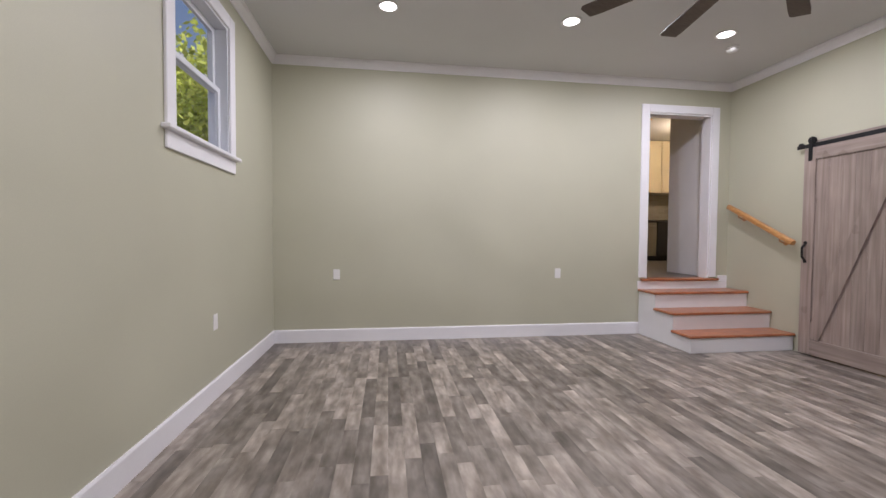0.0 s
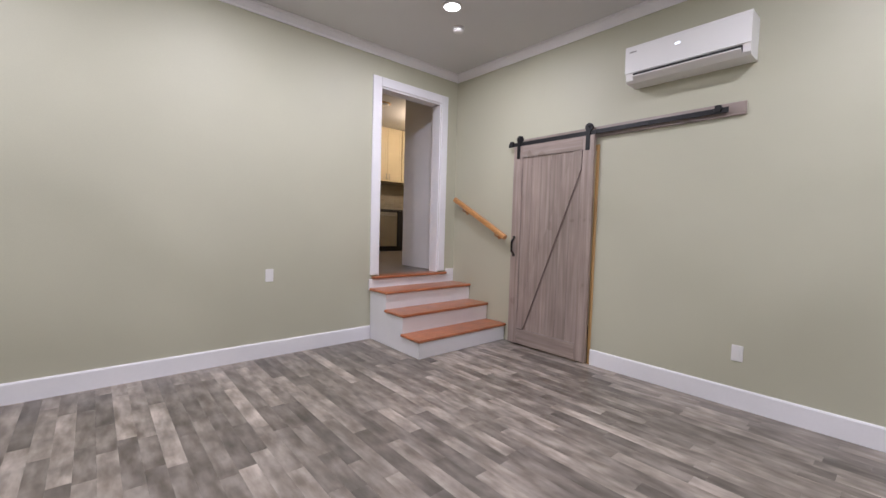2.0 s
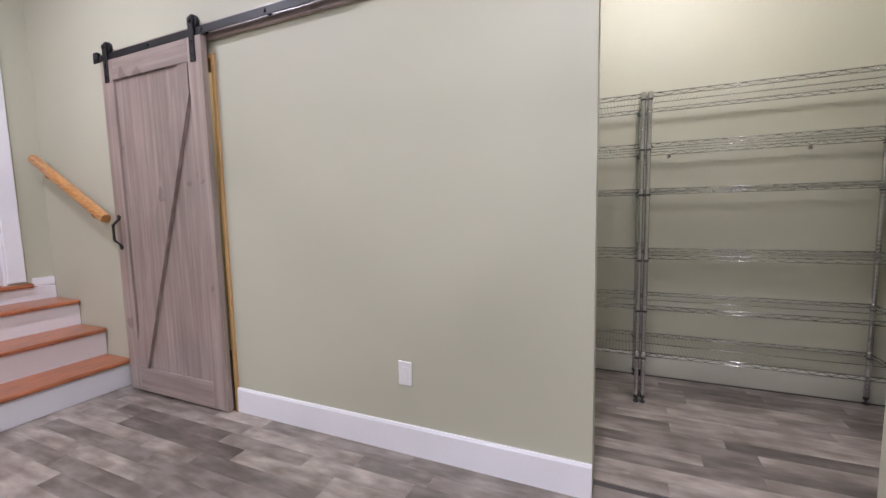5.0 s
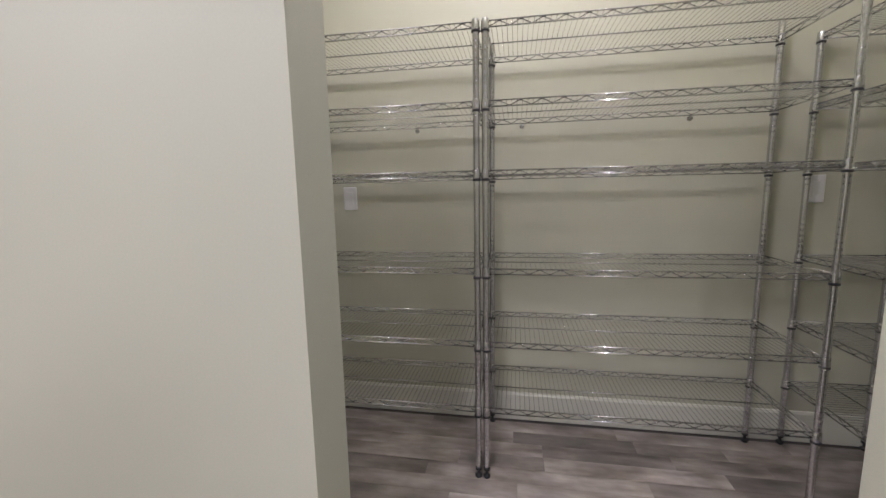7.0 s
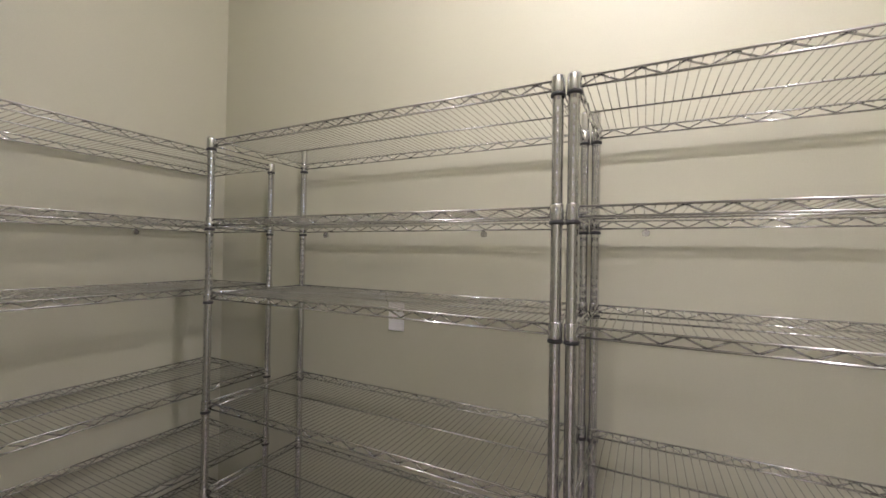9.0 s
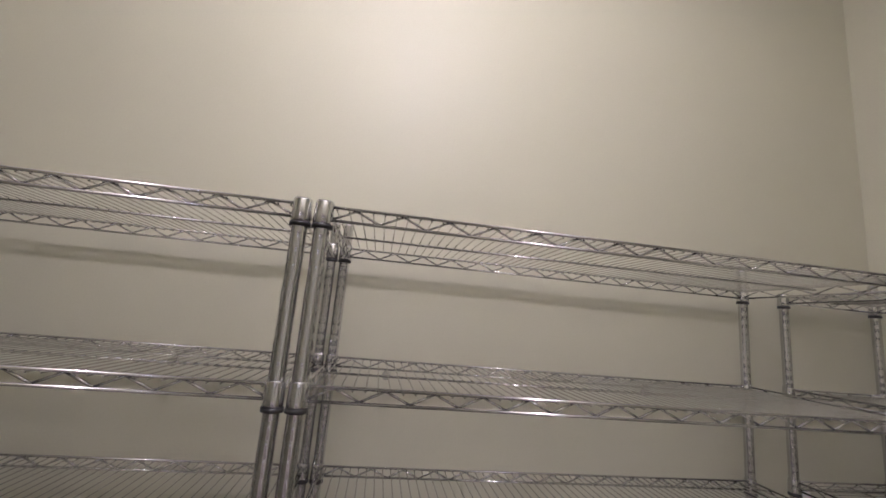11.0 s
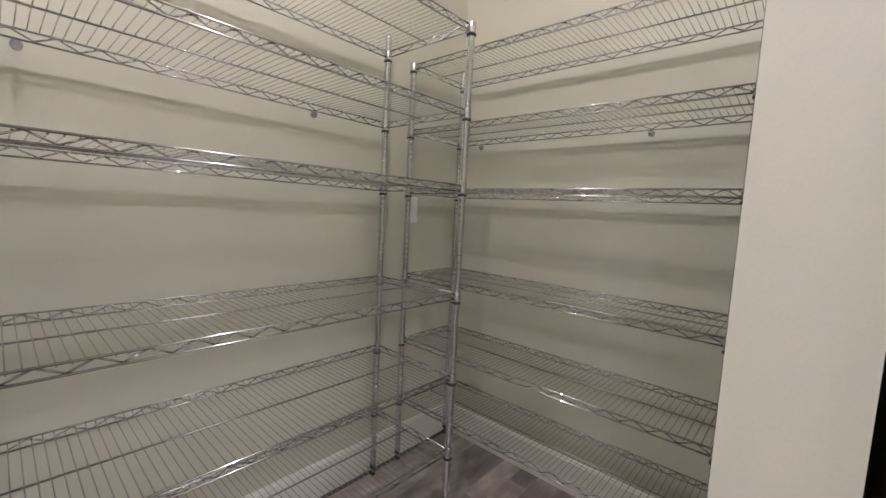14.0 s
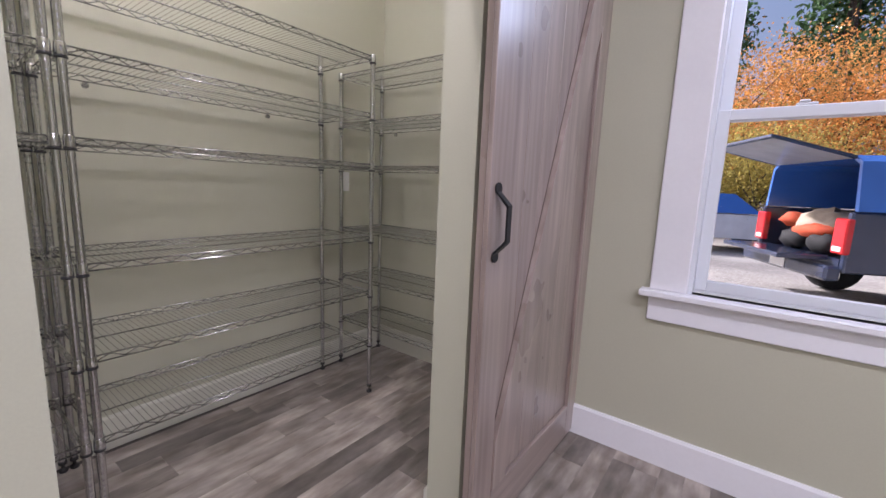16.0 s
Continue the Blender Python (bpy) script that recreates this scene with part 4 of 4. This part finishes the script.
for s in (-1, 1):
    tl = part("tail_lamp", Solid().box(-0.025, 0.06, min(s * (HW - 0.20), s * (HW + 0.008)), max(s * (HW - 0.20), s * (HW + 0.008)), 0.72, 1.14, 0.015), TAIL, pk, "red tail lamp")
    part("reverse_lamp", Solid().box(-0.030, 0.0, min(s * (HW - 0.17), s * (HW - 0.03)), max(s * (HW - 0.17), s * (HW - 0.03)), 0.75, 0.81, 0.004), PLATE, tl)
part("tailgate", Solid().box(-0.56, 0.0, -0.68, 0.68, 0.62, 0.68, 0.01), TRUCK_DARK, pk, "lowered tailgate")
part("bumper", Solid().box(-0.16, 0.02, -HW, HW, 0.40, 0.58, 0.03), TRUCK_DARK, pk)
part("licence_plate", Solid().box(-0.170, -0.162, -0.16, 0.16, 0.43, 0.55, 0.002), PLATE, pk)
for x in (1.05, 4.40):
    for s in (-1, 1):
        wheel(pk, x, s * (HW - 0.13), s)
TRUCK_M = pk.matrix_basis.copy()


def lump(solid, centre, size, seed, n=14):
    rnd = random.Random(seed)
    pts, rows = [], 7
    for i in range(rows + 1):
        for j in range(n):
            a, b = math.pi * i / rows, 2 * math.pi * j / n
            k = 1 + rnd.uniform(-0.16, 0.16)
            pts.append((centre[0] + size[0] * k * math.sin(a) * math.cos(b), centre[1] + size[1] * k * math.sin(a) * math.sin(b), centre[2] + size[2] * (k * math.cos(a))))
    solid.add(pts, [(i * n + j, i * n + (j + 1) % n, (i + 1) * n + (j + 1) % n, (i + 1) * n + j) for i in range(rows) for j in range(n)], True)
    return solid


for nm, lab, cat, c, sz, mt in (("canvas_bag", "crumpled beige canvas bag in the truck bed", "bag", (0.45, 0.05, 0.94), (0.38, 0.42, 0.28), CANVAS), ("jacket", "orange-red jacket on the load in the truck bed", "jacket", (0.16, -0.14, 0.93), (0.20, 0.34, 0.10), ORANGE),
                             ("jacket", "red jacket heaped in the truck bed", "jacket", (0.22, 0.46, 1.06), (0.16, 0.18, 0.10), ORANGE), ("tool_bag", "dark tool bag in the truck bed", "bag", (0.10, 0.16, 0.80), (0.14, 0.24, 0.13), TYRE), ("tool_bag", "dark tool bag in the truck bed", "bag", (0.10, -0.38, 0.80), (0.13, 0.20, 0.13), TYRE)):
    ob = part(nm, lump(Solid(), c, sz, len(nm) + int(c[1] * 100)), mt)
    ob.matrix_basis = TRUCK_M
    tagged(ob, lab, cat)

# a second car farther along the drive
car = thing("parked_car", "white car with a blue roof parked farther down the drive", "car", m=Matrix.Translation((7.2, -11.3, GZ)) @ pose(0, 0, 0, 0, 0, 200))
part("body", Solid().prism([(0, 0.35), (4.3, 0.35), (4.35, 0.75), (3.4, 0.92), (0.05, 0.95)], "y", -0.85, 0.85), CAR_WHITE, car)
part("cabin", Solid().prism([(0.1, 0.955), (3.2, 0.955), (2.6, 1.42), (0.35, 1.45)], "y", -0.80, 0.80), TRUCK_BLUE, car)
for x in (0.8, 3.5):
    for s in (-1, 1):
        wheel(car, x, s * 0.72, s)


def tree(x, y, high, wide, leaf, seed, conifer=False, leaves=2600, size=0.30):
    rnd = random.Random(seed)
    names = {LEAF_ORANGE: "orange autumn", LEAF_YELLOW: "yellow autumn", LEAF_GREEN: "dark green", LEAF_LIME: "sunlit lime green"}
    ob = thing("tree", names[leaf] + (" conifer beyond the drive" if conifer else " broadleaf tree beyond the window"), "tree", m=Matrix.Translation((x, y, GZ)))
    s, tips = Solid(), []
    s.tube((0, 0, 0), (0.1, 0, high * (0.95 if conifer else 0.5)), 0.022 * high, 10, r2=0.008 * high)
    for k in range(26 if conifer else 16):
        a = rnd.uniform(0, 2 * math.pi)
        if conifer:
            f = 0.12 + 0.86 * k / 26
            reach = wide * (1.02 - f)
            p, q = Vector((0, 0, high * f)), Vector((reach * math.cos(a), reach * math.sin(a), high * f - reach * 0.25))
        else:
            f = rnd.uniform(0.22, 0.5)
            reach = wide * rnd.uniform(0.5, 0.95)
            p, q = Vector((0.05, 0, high * f)), Vector((reach * math.cos(a), reach * math.sin(a), high * rnd.uniform(0.38, 0.93)))
        s.tube(p, q, 0.006 * high, 6, r2=0.002 * high)
        tips.append((p, q))
    part("trunk", s, BARK, ob, "brown trunk and limbs")
    c = Solid()
    for k in range(leaves):
        p, q = rnd.choice(tips)
        g = rnd.uniform(0.35, 1.06)
        sp = wide * (0.16 if conifer else 0.26)
        o = p.lerp(q, g) + Vector((rnd.gauss(0, sp), rnd.gauss(0, sp), rnd.gauss(0, sp * 0.7)))
        o.z = max(o.z, 0.2)
        u = Vector((rnd.gauss(0, 1), rnd.gauss(0, 1), rnd.gauss(0, 1))).normalized() * size * rnd.uniform(0.5, 1.1)
        v = u.cross(Vector((rnd.gauss(0, 1), rnd.gauss(0, 1), rnd.gauss(0, 1)))).normalized() * size * rnd.uniform(0.35, 0.7)
        c.add([o - u, o - v * 0.9, o + u, o + v], [(0, 1, 2, 3)])
    cr = new("crown", c.mesh("crown", leaf, tidy=False))
    cr.parent = ob


for k, (x, y, h, wd, leaf) in enumerate(((6.5, -20, 7.5, 3.4, LEAF_ORANGE), (1.5, -22, 8.5, 3.8, LEAF_ORANGE), (-4.5, -21, 8.0, 3.8, LEAF_YELLOW), (11.5, -22, 7.0, 3.6, LEAF_YELLOW))):
    tree(x, y, h, wd, leaf, 1 + k, leaves=30000, size=0.072)
for k, (x, y, h) in enumerate(((4.0, -17.5, 3.8), (9.0, -17.0, 3.4), (-1.5, -18.0, 4.0), (13.5, -17.5, 3.6))):
    tree(x, y, h, 2.6, LEAF_YELLOW, 5 + k, leaves=16000, size=0.060)
for k, (x, y, h) in enumerate(((13, -30, 15), (7, -33, 14), (1, -31, 19), (-6, -33, 20), (-12, -29, 18), (19, -32, 17))):
    tree(x, y, h, 4.2, LEAF_GREEN, 20 + k, conifer=True, leaves=9000, size=0.22)
for k, (x, y, h, wd, leaf) in enumerate(((-3.4, 9.0, 5.4, 1.9, LEAF_LIME), (-5.0, 11.5, 6.2, 2.2, LEAF_LIME), (-4.2, 14.0, 6.4, 2.2, LEAF_YELLOW), (-7.0, 15.0, 7.4, 2.8, LEAF_LIME), (-2.4, 12.0, 5.4, 1.9, LEAF_LIME))):
    tree(x, y, h, wd, leaf, 40 + k, leaves=36000, size=0.085)

# ---------------------------------------------------------------- floor planks
rnd = random.Random(7)
floor_ob = bpy.data.objects["floor"]
LENGTHS = (0.38, 0.56, 0.74, 0.92)
PW = 0.0915


def plank_solid(s, x, y, length):
    return s.box(x + 0.00015, x + PW - 0.00015, y + 0.0002, y + length - 0.0002, -0.006, 0.0, 0.0003)


shared = {q: plank_solid(Solid(), 0, 0, q).mesh("plank", PLANK) for q in LENGTHS}
rest = Solid()
count = 0


def lay(x0, x1, y0, y1, near):
    global count
    n = int((x1 - x0) / PW)
    for i in range(n + 1):
        x, y = x0 + i * PW, y0 - rnd.uniform(0, 0.6)
        if x + PW > x1 + 0.03:
            break
        while y < y1:
            q = rnd.choice(LENGTHS)
            if near(x, y) and count < 300 and y > y0 and y + q < y1:
                part("plank", shared[q], PLANK, floor_ob, at=Matrix.Translation((x, y, 0)))
                count += 1
            else:
                a, b = max(y, y0), min(y + q, y1)
                if b - a > 0.01:
                    plank_solid(rest, x, a, b - a)
            y += q


lay(PX0, PX1, PS, PN, lambda x, y: y < 1.5)
lay(EX, PX0, OPEN_S, OPEN_N, lambda x, y: False)
lay(WX, EX, SY, NY, lambda x, y: x > 2.0 and 0.3 < y < 3.7)
joined = part("plank_field", rest, PLANK_FAR, floor_ob)
joined["kind"] = "stuff"
